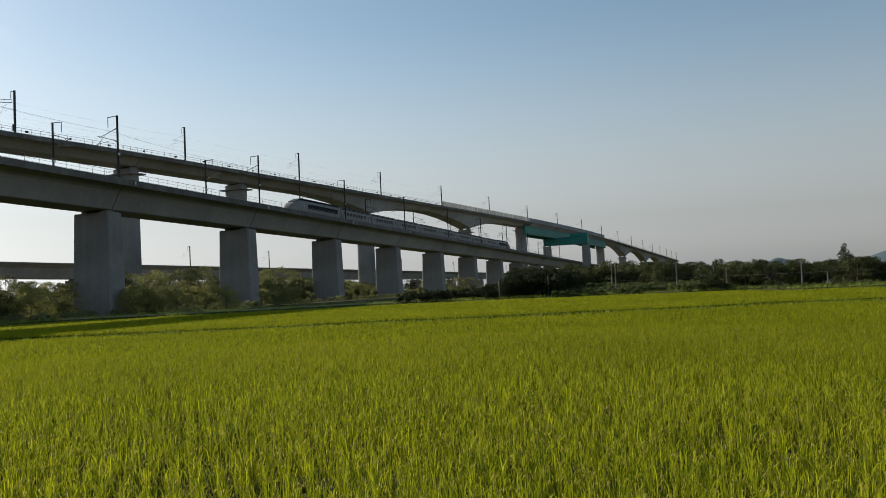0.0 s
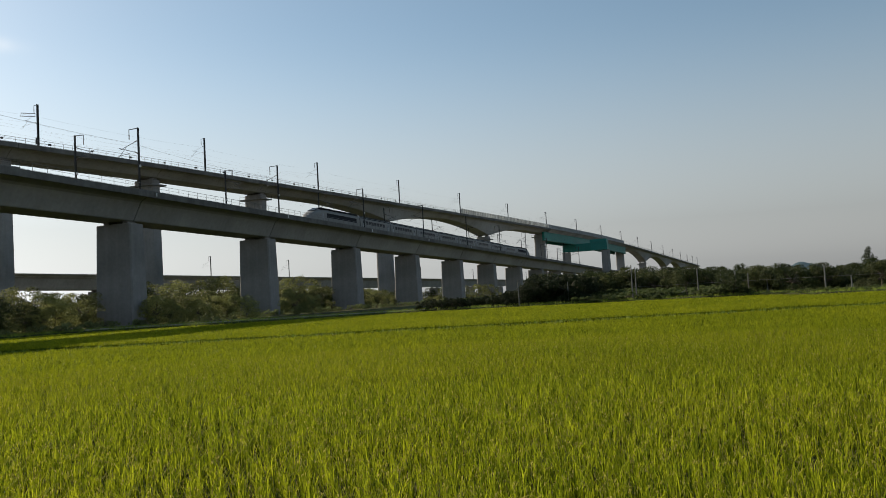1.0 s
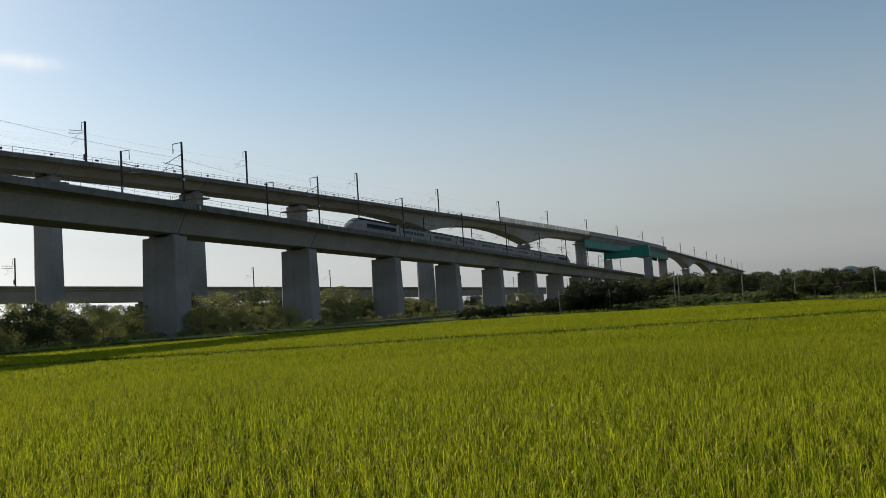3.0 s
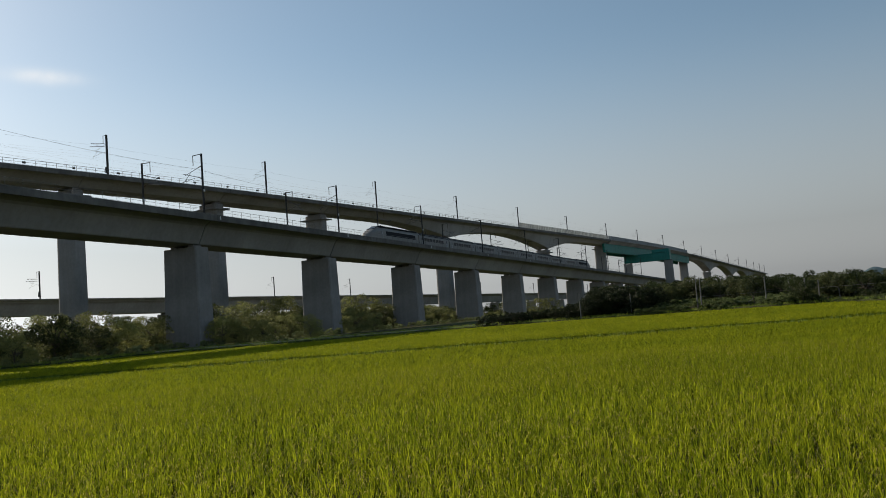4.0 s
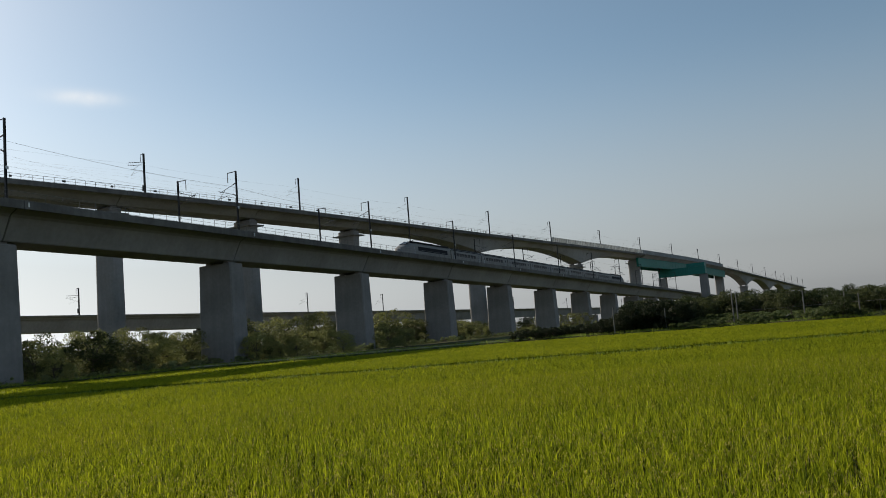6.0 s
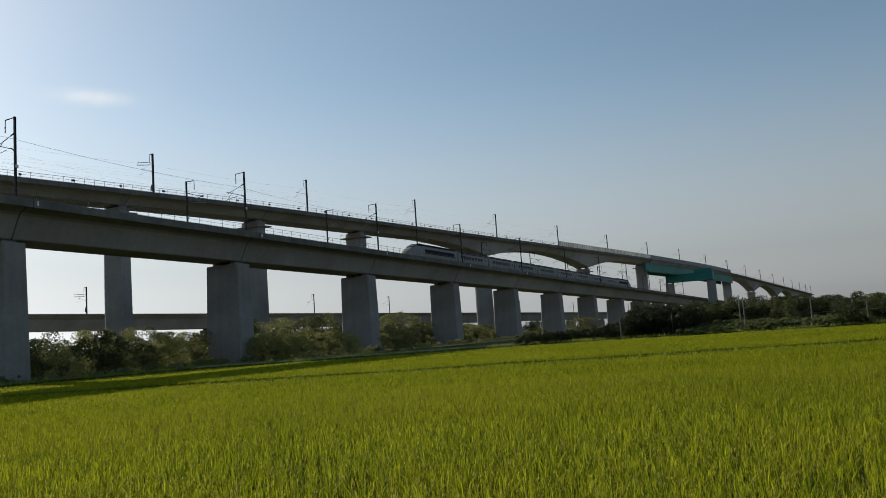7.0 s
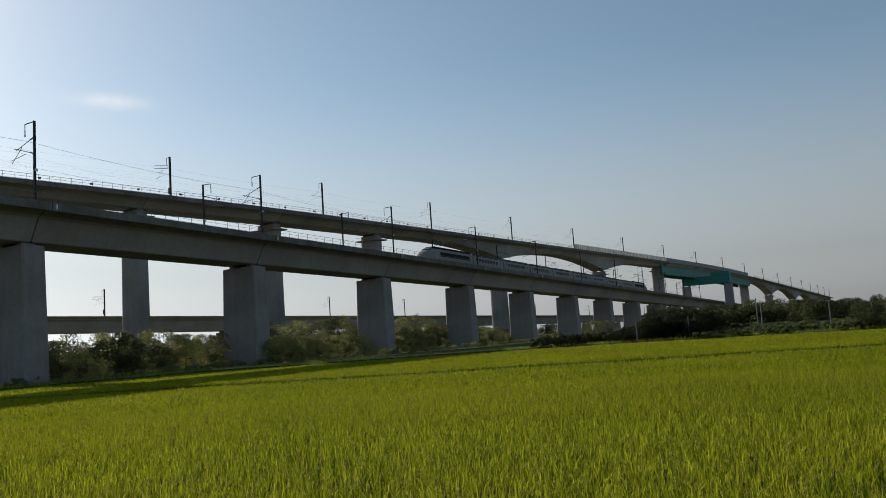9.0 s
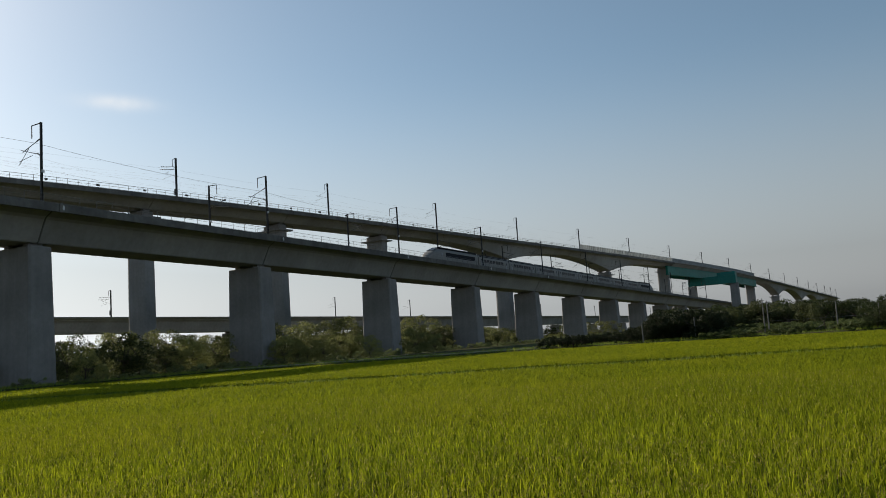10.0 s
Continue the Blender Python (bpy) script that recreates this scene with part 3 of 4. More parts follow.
railing(upper_line, 6.85, 30, 342, upper, 2.2, 1.2, 1.4)
railing(upper_line, -6.85, 30, 342, upper, 2.2, 1.2)
railing(upper_line, 6.85, 655, 990, upper, 3.0, 1.2, 1.4)

# green steel span and its straddle frame over the lower line
STIFF = bmesh.new()
box(STIFF, 0, 0, 0, 0.03, 0.04, 4.3)
stiff_mesh = bpy.data.meshes.new("stiffener")
STIFF.to_mesh(stiff_mesh)
STIFF.free()
stiff_mesh.materials.append(STEEL_GREEN)
for u in (-4.2, 4.2):
    st = []
    for i in range(20):
        y0 = 458 if u > 0 else 486
        y = y0 + (652.5 - y0) * i / 19
        c, r = upper_line(y)
        d = 4.5
        st.append([c + r * (u + w) + Vector((0, 0, z)) for w, z in ((-0.9, -2.22), (-0.9, -2.4), (-0.6, -2.4), (-0.6, -2.4 - d), (-0.9, -2.4 - d),
                   (-0.9, -2.6 - d), (0.9, -2.6 - d), (0.9, -2.4 - d), (0.6, -2.4 - d), (0.6, -2.4), (0.9, -2.4), (0.9, -2.22))])
    g = part("steel_girder", sweep(st), STEEL_GREEN, upper, "green painted steel box girder")
    for i in range(32):
        y = y0 + 0.6 + (651.5 - y0) * i / 31
        c, r = upper_line(y)
        mesh_part("stiffener", stiff_mesh, g, m=Matrix.Translation(c + r * (u + 0.63) + Vector((0, 0, -6.82))))
beam = part("cross_beam", box(bmesh.new(), -95, 523, 25.9, 28.5, 6.0, 4.8, 0.08), STEEL_GREEN, upper, "green painted steel straddle beam")
for i in range(9):
    part("stiffener", box(bmesh.new(), -107.5 + i * 3.1, 519.97, 26.0, 0.06, 0.05, 4.6), STEEL_GREEN, beam)
part("end_box", box(bmesh.new(), -86.2, 523, 30.72, 10.6, 6.6, 2.2, 0.08), STEEL_GREEN, beam, "deep green steel end of the straddle beam")
for x in (-107.5, -82.3):
    p = near_pier(25.9, upper, wt=4.6, wl=4.6)
    p.location = (x, 523, 0)

# noise barrier: posts and panels one by one
barrier = part("noise_barrier", box(bmesh.new(), 0, 0, 0, 0.16, 0.16, 2.25), GALV, upper, "row of pale noise-barrier panels between posts")
c, r = upper_line(340.6)
barrier.location = c + r * 6.86
bars = {}
for key, mat in (("pale", PANEL), ("grey", PANEL_GREY)):
    bm = box(bmesh.new(), 0, 0, 0.05, 0.07, 1.86, 2.05, 0.015)
    me = bpy.data.meshes.new("panel")
    bm.to_mesh(me)
    bm.free()
    me.materials.append(mat)
    bars[key] = me
bm = box(bmesh.new(), 0, 0, 0, 0.16, 0.14, 2.2)
post_mesh = bpy.data.meshes.new("post")
bm.to_mesh(post_mesh)
bm.free()
post_mesh.materials.append(GALV)
home = barrier.location.copy()
for i in range(150):
    y = 342 + 2.0 * i
    c, r = upper_line(y)
    turn = Matrix.Rotation(math.atan2(-0.0995, 0.995), 4, "Z")
    key = "pale" if y < 462 else "grey"
    mesh_part("panel", bars[key], barrier, m=Matrix.Translation(c + r * 6.86 - home) @ turn)
    c, r = upper_line(y + 1.0)
    mesh_part("post", post_mesh, barrier, m=Matrix.Translation(c + r * 6.86 - home) @ turn)

# small lamp boxes along the edge
for i in range(28):
    y = 60 + 10.6 * i
    c, r = upper_line(y)
    part("lamp_box", box(bmesh.new(), c.x + 6.5, y, c.z + 0.5, 0.35, 0.75 if i % 2 else 0.5, 0.4, 0.05), DARK_STEEL, upper, "small dark lamp box")

# ---- third viaduct, far behind ----
third = thing("far_viaduct", "long low plain concrete railway viaduct beyond the shrubs", "viaduct")
TY = [20 + 40 * i for i in range(0, 24)]
for ya, yb in zip(TY, TY[1:]):
    span("girder", third_line, ya + 0.05, yb - 0.05, lambda y: 4.5 + min(1.0, max(0.0, (y - 150) / 150)), third, CONCRETE, half=6.5)
for y in TY:
    p = near_pier(third_line(y)[0].z - 4.5 - min(1.0, max(0.0, (y - 150) / 150)), third, x=-207)
    p.location = (-207, y, 0)


# ---- overhead line masts ----
def mast(name, label, tall, reach, hook, plate=True, group="", bar=1.0, thick=1.0):
    """Steel mast with a hooked feeder arm at its top and a triangular cantilever towards the track (reach < 0: away from the field)."""
    ob = thing(name, label, "catenary mast", group)
    bm = bmesh.new()
    for dy in (-0.11, 0.11):
        box(bm, 0, dy * thick, 0, 0.22 * thick, 0.03, tall)
    box(bm, 0, 0, 0, 0.03, 0.20 * thick, tall)
    m = part("mast", bm, DARK_STEEL, ob)
    part("base_plate", box(bmesh.new(), 0, 0, -0.02, 0.55, 0.55, 0.06, 0.01), GALV, ob)
    s = math.copysign(1, reach)
    bm = bmesh.new()
    rod(bm, (0, 0, tall - 0.08), (s * hook, 0, tall - 0.14), 0.07)
    rod(bm, (s * hook, 0, tall - 0.1), (s * hook, 0, tall - 1.0), 0.055)
    arm = part("feeder_arm", bm, DARK_STEEL, ob)
    bm = bmesh.new()
    for i in range(5):
        rod(bm, (s * hook, 0, tall - 1.0 - 0.16 * i), (s * hook, 0, tall - 1.1 - 0.16 * i), 0.1, 0.06, seg=8)
    part("insulator", bm, PORCELAIN, arm)
    bm = bmesh.new()
    z1, z2 = tall - 2.0, tall - 4.1
    rod(bm, (0, 0, z1), (s * 3.6, 0, z1 - 1.2), 0.05 * bar)
    rod(bm, (0, 0, z2), (s * 3.9, 0, z1 - 0.9), 0.05 * bar)
    rod(bm, (s * 1.6, 0, z1 - 1.9), (s * 4.4, 0, z1 - 2.3), 0.04 * bar)
    rod(bm, (s * 2.4, 0, z1 - 0.9), (s * 4.3, 0, z1 - 2.7), 0.035 * bar)
    can = part("cantilever", bm, GALV, ob)
    for z in (z1, z2):
        part("insulator", rod(bmesh.new(), (s * 0.2, 0, z - 0.06), (s * 0.75, 0, z - (0.24 if z == z1 else -0.3)), 0.085 * bar, seg=7), PORCELAIN, can)
    if plate:
        part("number_plate", box(bmesh.new(), 0.16, 0.1, 4.2, 0.03, 0.42, 0.38, 0.01), WHITE_PLATE, ob, "small white plate")
    return ob


n_mast = mast("catenary_mast", "dark steel overhead-line mast on the lower viaduct", 10.55, -4.2, 1.8, group="masts of the lower viaduct")
f_mast = mast("catenary_mast", "dark steel overhead-line mast on the lower viaduct", 10.7, 4.2, 1.8, group="masts of the lower viaduct")
u_mast = mast("catenary_mast", "slim steel overhead-line mast on the high viaduct", 9.6, -4.2, 1.0, plate=False, group="masts of the high viaduct", bar=0.5, thick=1.5)
NEAR_MASTS = [22.3, 62.7, 103.85, 144.95, 185.0] + [225.4 + 40.3 * i for i in range(0, 7)]
for i, y in enumerate(NEAR_MASTS):
    c, r = near_line(y)
    ob = n_mast if i == 0 else copy_thing(n_mast, Matrix())
    ob.location = c + r * 6.2 + Vector((0, 0, -0.44))
    c, r = near_line(y - 0.5)
    ob = f_mast if i == 0 else copy_thing(f_mast, Matrix())
    ob.location = c + r * -6.2 + Vector((0, 0, -0.44))
UPPER_MASTS = [80.0, 132.4, 181.1, 233.0, 286.8, 342.0, 399.8, 459.5, 518.5, 577.8, 635.4, 691.8, 745.0, 797.2, 845.5, 888.0, 928.7, 964.0, 996.0]
for i, y in enumerate(UPPER_MASTS):
    c, r = upper_line(y)
    ob = u_mast if i == 0 else copy_thing(u_mast, Matrix())
    ob.location = c + r * 6.2 + Vector((0, 0, -0.44))
t_mast = mast("catenary_mast", "slim steel overhead-line mast on the far viaduct", 8.4, -4.2, 1.0, plate=False, group="masts of the far viaduct", bar=0.45, thick=1.25)
for i in range(15):
    y = 53.0 + 55.5 * i + (4.5 if i > 4 else 0.0)
    c, r = third_line(y)
    ob = t_mast if i == 0 else copy_thing(t_mast, Matrix())
    ob.location = c + r * 5.6 + Vector((0, 0, -0.44))


def mast_gear(ob, tall):
    """Dead-end fittings: a weight box low on the mast and two crossarms with strings of insulators."""
    part("tension_box", box(bmesh.new(), -0.42, 0, 1.0, 0.36, 0.36, 1.4, 0.04), DARK_STEEL, ob)
    for z, dx in ((tall - 2.3, 2.6), (tall - 2.9, 3.4)):
        arm = part("crossarm", rod(bmesh.new(), (0.6, -1.2, z), (-dx * 0.35, -1.8, z + 0.1), 0.06, seg=6), DARK_STEEL, ob)
        bm = bmesh.new()
        for k in range(4):
            rod(bm, (-dx * 0.35 - 0.2 * k, -1.8 - 0.28 * k, z + 0.1), (-dx * 0.35 - 0.2 * k - 0.1, -1.8 - 0.28 * k - 0.14, z + 0.1), 0.12, seg=7)
        part("insulator", bm, PORCELAIN, arm)


for i, ob in enumerate([o for o in bpy.data.objects if o.get("group") == "masts of the high viaduct"]):
    if i == 1:
        mast_gear(ob, 9.6)
for i, ob in enumerate([o for o in bpy.data.objects if o.get("group") == "masts of the far viaduct"]):
    if i == 2:
        mast_gear(ob, 8.4)


def wire(name, label, line, u, z, stops, sag, radius=0.022):
    cu = bpy.data.curves.new(name, "CURVE")
    cu.dimensions, cu.bevel_depth, cu.bevel_resolution = "3D", radius, 1
    pts = []
    for ya, yb in zip(stops, stops[1:]):
        for i in range(8):
            t = i / 8
            c, r = line(ya + (yb - ya) * t)
            pts.append(c + r * u + Vector((0, 0, z - sag * 4 * t * (1 - t))))
    s = cu.splines.new("POLY")
    s.points.add(len(pts) - 1)
    for p, co in zip(s.points, pts):
        p.co = (*co, 1)
    cu.materials.append(WIRE)
    return tagged(new(name, cu), label, "overhead wire")


for line, stops, tall, u0 in ((near_line, NEAR_MASTS, 10.2, 6.2), (upper_line, UPPER_MASTS, 9.3, 6.2)):
    for s in (1, -1):
        wire("feeder_wire", "thin dark feeder wire hung from the masts", line, s * (u0 - 1.2), tall - 2.5, stops, 0.5, (0.017 if line is near_line else 0.008) if s > 0 else 0.006)
        wire("messenger_wire", "thin dark messenger wire above the track", line, s * 3.2, tall - 3.6, stops, 0.9, 0.005)
        wire("contact_wire", "thin copper contact wire above the track", line, s * 2.9, tall - 5.1, stops, 0.05, 0.005)


# ---- equipment post on the lower deck ----
c, r = near_line(212)
box_post = thing("equipment_post", "short dark steel post with a side arm and box", "post", at=c + r * -5.8 + Vector((0, 0, -0.44)))
part("shaft", rod(bmesh.new(), (0, 0, 0), (0, 0, 7.2), 0.16, 0.13, seg=8), DARK_STEEL, box_post)
part("arm", rod(bmesh.new(), (0, 0.1, 5.2), (0.5, 3.6, 6.1), 0.13, seg=6), DARK_STEEL, box_post)
part("box", box(bmesh.new(), 0.5, 3.4, 5.7, 0.7, 1.3, 0.7, 0.05), DARK_STEEL, box_post)

# ---- train ----
train = thing("high_speed_train", "silver high-speed train with dark window bands on the lower viaduct", "train")
TRAIN_X = NEAR_X + 2.5
Z_RAIL = -0.16


def body_ring(y, z0, w=1.45, h=3.75, low=0.25, drop=0.0, squeeze=1.0):
    pts = [(-0.86, 0.0), (-0.97, 0.10), (-1.0, 0.30), (-0.985, 0.62), (-0.93, 0.80), (-0.78, 0.93), (-0.45, 0.985), (0, 1.0),
           (0.45, 0.985), (0.78, 0.93), (0.93, 0.80), (0.985, 0.62), (1.0, 0.30), (0.97, 0.10), (0.86, 0.0)]
    return [(TRAIN_X + u * w * squeeze, y, z0 + low + (h - low - drop) * t) for u, t in pts]


def train_z(y):
    return near_line(y)[0].z + Z_RAIL


def coach(y0, y1, with_doors=True):
    st = [body_ring(y0 + (y1 - y0) * i / 6, train_z(y0 + (y1 - y0) * i / 6)) for i in range(7)]
    b = part("coach", sweep(st), SILVER, train, "silver passenger coach")
    ym = (y0 + y1) / 2
    slope = Matrix.Rotation(math.atan2(train_z(y1) - train_z(y0), y1 - y0), 4, "X")
    for side in (-1, 1):
        x = TRAIN_X + side * 1.44
        for k in range(7):
            y = ym - 5.6 + 1.75 * k
            part("window", box(bmesh.new(), 0, 0, -0.42, 0.07, 1.34, 0.84, 0.015, Matrix.Translation((x, y, train_z(y) + 2.2)) @ slope), TRAIN_GLASS, b)
        for y in (y0 + 1.6, y1 - 1.6):
            part("door", box(bmesh.new(), 0, 0, -1.1, 0.05, 0.85, 2.1, 0.015, Matrix.Translation((x, y, train_z(y) + 1.75)) @ slope), PANEL_GREY, b)
            part("door_window", box(bmesh.new(), 0, 0, 0, 0.08, 0.42, 0.75, 0.01, Matrix.Translation((x, y, train_z(y) + 1.9)) @ slope), TRAIN_GLASS, b)
        bm = box(bmesh.new(), 0, 0, 0, 0.05, y1 - y0 - 0.5, 0.16, 0.01, Matrix.Translation((TRAIN_X + side * 1.36, ym, train_z(ym) + 3.2)) @ slope)
        part("roof_stripe", bm, TRAIN_DARK, b)
    rw = [body_ring(y1 + dy, train_z(y1), w=1.3, h=3.55, low=0.5) for dy in (0.0, 0.45)]
    part("gangway", sweep(rw), TRAIN_DARK, b)
    bm = box(bmesh.new(), 0, 0, 0, 2.3, (y1 - y0) * 0.93, 0.24, 0.1, Matrix.Translation((TRAIN_X, ym, train_z(ym) + 3.55)) @ slope)
    part("roof_unit", bm, TRAIN_ROOF, b)
    for yb in (y0 + 0.4,):
        bm = bmesh.new()
        for wx in (-0.72, 0.72):
            for wy in (-1.2, 1.2):
                rod(bm, (TRAIN_X + wx - 0.07, yb + wy, train_z(yb) + 0.46), (TRAIN_X + wx + 0.07, yb + wy, train_z(yb) + 0.46), 0.46, seg=16)
        part("bogie", bm, DARK_STEEL, b)


def power_car(y_nose, y_end):
    """Streamlined end car whose nose points from y_end towards y_nose."""
    d = 1 if y_end > y_nose else -1
    ln = abs(y_end - y_nose)
    st = []
    for s, drop, sq in ((0.0, 2.6, 0.40), (0.35, 2.05, 0.66), (1.1, 1.5, 0.82), (2.4, 0.90, 0.93), (3.8, 0.45, 0.97), (5.2, 0.16, 0.99), (6.8, 0.02, 1.0), (9, 0, 1.0), (14, 0, 1.0), (ln, 0, 1.0)):
        y = y_nose + d * s
        st.append(body_ring(y, train_z(y), drop=drop, squeeze=sq, h=3.85))
    b = part("power_car", sweep(st), SILVER, train, "silver streamlined power car", smooth=False)
    yc = y_nose + d * (ln * 0.62)
    slope = Matrix.Rotation(math.atan2(train_z(yc + 5) - train_z(yc - 5), 10), 4, "X")
    for side in (-1, 1):
        x = TRAIN_X + side * 1.43
        part("side_band", box(bmesh.new(), 0, 0, -0.55, 0.06, ln * 0.62, 1.1, 0.03, Matrix.Translation((x, yc, train_z(yc) + 2.25)) @ slope), TRAIN_DARK, b, "dark grille band")
        yd = y_nose + d * 5.9
        part("cab_door", box(bmesh.new(), 0, 0, -1.0, 0.05, 0.75, 1.9, 0.015, Matrix.Translation((x, yd, train_z(yd) + 1.7)) @ slope), PANEL_GREY, b)
        yl = y_nose + d * 1.25
        part("headlight", box(bmesh.new(), TRAIN_X + side * 0.92, yl, train_z(yl) + 1.35, 0.3, 0.5, 0.22, 0.06), LAMP_LENS, b)
    # windscreen lies on the sloping nose
    yw = y_nose + d * 3.7
    tilt = Matrix.Rotation(d * math.radians(17), 4, "X")
    part("windscreen", box(bmesh.new(), 0, 0, -0.06, 1.9, 2.3, 0.12, 0.05, Matrix.Translation((TRAIN_X, yw, train_z(yw) + 3.40)) @ tilt), TRAIN_GLASS, b)
    yr = y_nose + d * (5.0 + (ln - 5.2) / 2)
    part("roof_cover", box(bmesh.new(), 0, 0, 0, 2.62, ln - 5.4, 0.62, 0.2, Matrix.Translation((TRAIN_X, yr, train_z(yr) + 3.36)) @ slope), TRAIN_DARK, b)


NOSE = 162.0
power_car(NOSE, NOSE + 25.0)
power_car(NOSE + 200.8, NOSE + 177.9)
for i in range(8):
    coach(NOSE + 25.5 + 19.05 * i, NOSE + 25.5 + 19.05 * (i + 1) - 0.45)


# ---- shrubs and trees ----
def leaf_cloud(lumps, n, size, seed):
    """Many small folded leaves on and inside overlapping lumps (x, y, z, radius)."""
    g = np.random.default_rng(seed)
    L = np.array(lumps)
    pick = g.choice(len(L), n, p=L[:, 3] ** 2 / (L[:, 3] ** 2).sum())
    d = g.normal(size=(n, 3))
    d /= np.linalg.norm(d, axis=1)[:, None]
    d[:, 2] = np.where(d[:, 2] < -0.6, -d[:, 2], d[:, 2])
    rad = L[pick, 3] * (0.55 + 0.5 * g.random(n) ** 0.6) * (1 + 0.12 * np.sin(7 * d[:, 0] + pick) * np.sin(6 * d[:, 1]))
    c = L[pick, :3] + d * rad[:, None] * np.array([1, 1, 0.85])
    c[:, 2] = np.maximum(c[:, 2], 0.05)
    nrm = d + g.normal(0, 0.6, (n, 3))
    nrm /= np.linalg.norm(nrm, axis=1)[:, None]
    t = np.cross(nrm, g.normal(size=(n, 3)))
    t /= np.linalg.norm(t, axis=1)[:, None]
    b = np.cross(nrm, t)
    s = (size * g.uniform(0.6, 1.4, n))[:, None]
    v = np.stack([c - t * s, c + t * s * 0.6 + b * s * 0.5, c + t * s * 0.6 - b * s * 0.5], 1).reshape(-1, 3)
    return v, np.arange(3 * n).reshape(n, 3)


def plant(name, label, category, seed, wide, tall, leaves, size, mat, group, trunk=0.12, low=0.04, cone=False):
    """A woody plant: tapered stems with limbs, and a crown of leaves in uneven clumps."""
    g = np.random.default_rng(seed)
    ob = thing(name, label, category, group)
    lumps, limbs = [], bmesh.new()
    k = 14
    for i in range(k):
        a = g.uniform(0, 2 * np.pi)
        r = wide * 0.40 * math.sqrt(g.random())
        h = tall * (low + (0.84 - low) * (i + 0.5) / k) * (1 - 0.35 * (r / wide))
        if cone:
            t = (i + 0.5) / k
            r, h = wide * 0.22 * (1 - t), tall * (low + (0.96 - low) * t)
            lumps.append((r * math.cos(a), r * math.sin(a), h, wide * (0.27 - 0.2 * t)))
            continue
        lumps.append((r * math.cos(a), r * math.sin(a), h, g.uniform(0.12, 0.22) * min(wide, tall * 1.2)))
    foot = Vector((0, 0, -0.15))
    fork = Vector((g.normal(0, 0.1), g.normal(0, 0.1), tall * 0.28))
    rod(limbs, foot, fork, trunk, trunk * 0.75, seg=7)
    for x, y, z, r in lumps:
        mid = fork.lerp(Vector((x, y, z)), 0.5) + Vector((0, 0, 0.06 * tall))
        rod(limbs, fork, mid, trunk * 0.5, trunk * 0.32, seg=4)
        if z > tall * 0.4:
            rod(limbs, mid, (x, y, z), trunk * 0.32, trunk * 0.1, seg=3)
    part("trunk", limbs, BARK, ob)
    v, q = leaf_cloud(lumps, leaves, size, seed + 1)
    mesh_part("crown", array_mesh("crown", v, q, mat), ob)
    return ob


def scatter(kinds, places, seed, flat=1.0):
    """Copies of the given plants at x, y with a height factor, turned and scaled a little at random."""
    g = random.Random(seed)
    used = set()
    for x, y, f in places:
        src = g.choice(kinds)
        k = f * g.uniform(0.9, 1.1)
        m = Matrix.Translation((x, y, -0.08)) @ Matrix.Rotation(g.uniform(0, 6.28), 4, "Z") @ Matrix.Diagonal((flat * k * g.uniform(0.9, 1.2), flat * k * g.uniform(0.9, 1.2), k, 1))
        if src.name not in used:
            used.add(src.name)
            src.matrix_basis = m
        else:
            ob = copy_thing(src, Matrix())
            ob.matrix_basis = m


def polar(az, dist):
    """A place at `az` degrees to the left of the lines' direction."""
    a_ = radians(az)
    return -math.sin(a_) * dist, math.cos(a_) * dist


G = "shrubs below the viaducts"
shrubs = [plant("shrub", "dense sunlit green shrub growing below the viaducts", "shrub", 100 + i, 6.0, 6.3, 3500, 0.135, LEAF, G) for i in range(5)]
sunlit_shrubs = [plant("shrub", "shrub growing below the viaducts, sunlight put into its pale yellow-green leaves", "shrub", 130 + i, 6.0, 6.0, 5200, 0.115, LEAF_SUNLIT, G) for i in range(3)]
shrubs += [plant("shrub", "dark green bushy shrub growing below the viaducts", "shrub", 120 + i, 6.5, 5.7, 3700, 0.135, LEAF_MID, G) for i in range(3)]
rs = random.Random(5)
places = []
y = 58.0
while y < 330:
    f = 1.02 if y < 125 else (1.1 if y < 170 else (1.25 if y < 200 else (1.0 if y < 240 else 0.5)))
    for x0, g0 in ((-101.5, 0.85), (-109, 1.0), (-119, 1.12)):
        if rs.random() < 0.9:
            places.append((x0 + rs.uniform(-2.5, 2.5), y + rs.uniform(-2, 2), f * g0 * rs.uniform(0.68, 1.1)))
    if y > 140:
        places.append((-148 + rs.uniform(-4, 4), y + rs.uniform(-2, 2), rs.uniform(1.15, 1.45)))
    y += 4.6
for yb in PIER_Y[1:8]:
    # in the bays, up to the front of the piers
    for dy in (8, 14, 20, 26, 32):
        if rs.random() < 0.8:
            places.append((-97 + rs.uniform(-1.5, 1.2), yb + dy + rs.uniform(-1.5, 1.5), rs.uniform(0.36, 0.60) * (1.0 if yb < 180 else 0.8)))
for az, dist, f in ((54.4, 168, 1.5), (52.9, 160, 1.15), (51.4, 172, 1.5), (50.6, 168, 1.35), (50.0, 150, 1.25), (48.9, 172, 1.45), (46.9, 178, 1.45), (44.2, 182, 1.5), (55.5, 160, 1.2), (42, 190, 1.7),
                    (40.6, 194, 1.75), (39.4, 190, 1.65), (38.3, 196, 1.75), (37, 200, 1.8), (35.4, 204, 1.7), (33.0, 210, 1.6), (30.5, 214, 1.7), (30.8, 162, 1.0), (29.6, 164, 0.7)):
    places.append((*polar(az, dist), f))
for i in range(11):
    places.append((*polar(17 + 1.0 * i, 300 + rs.uniform(-8, 8)), rs.uniform(1.0, 1.2)))
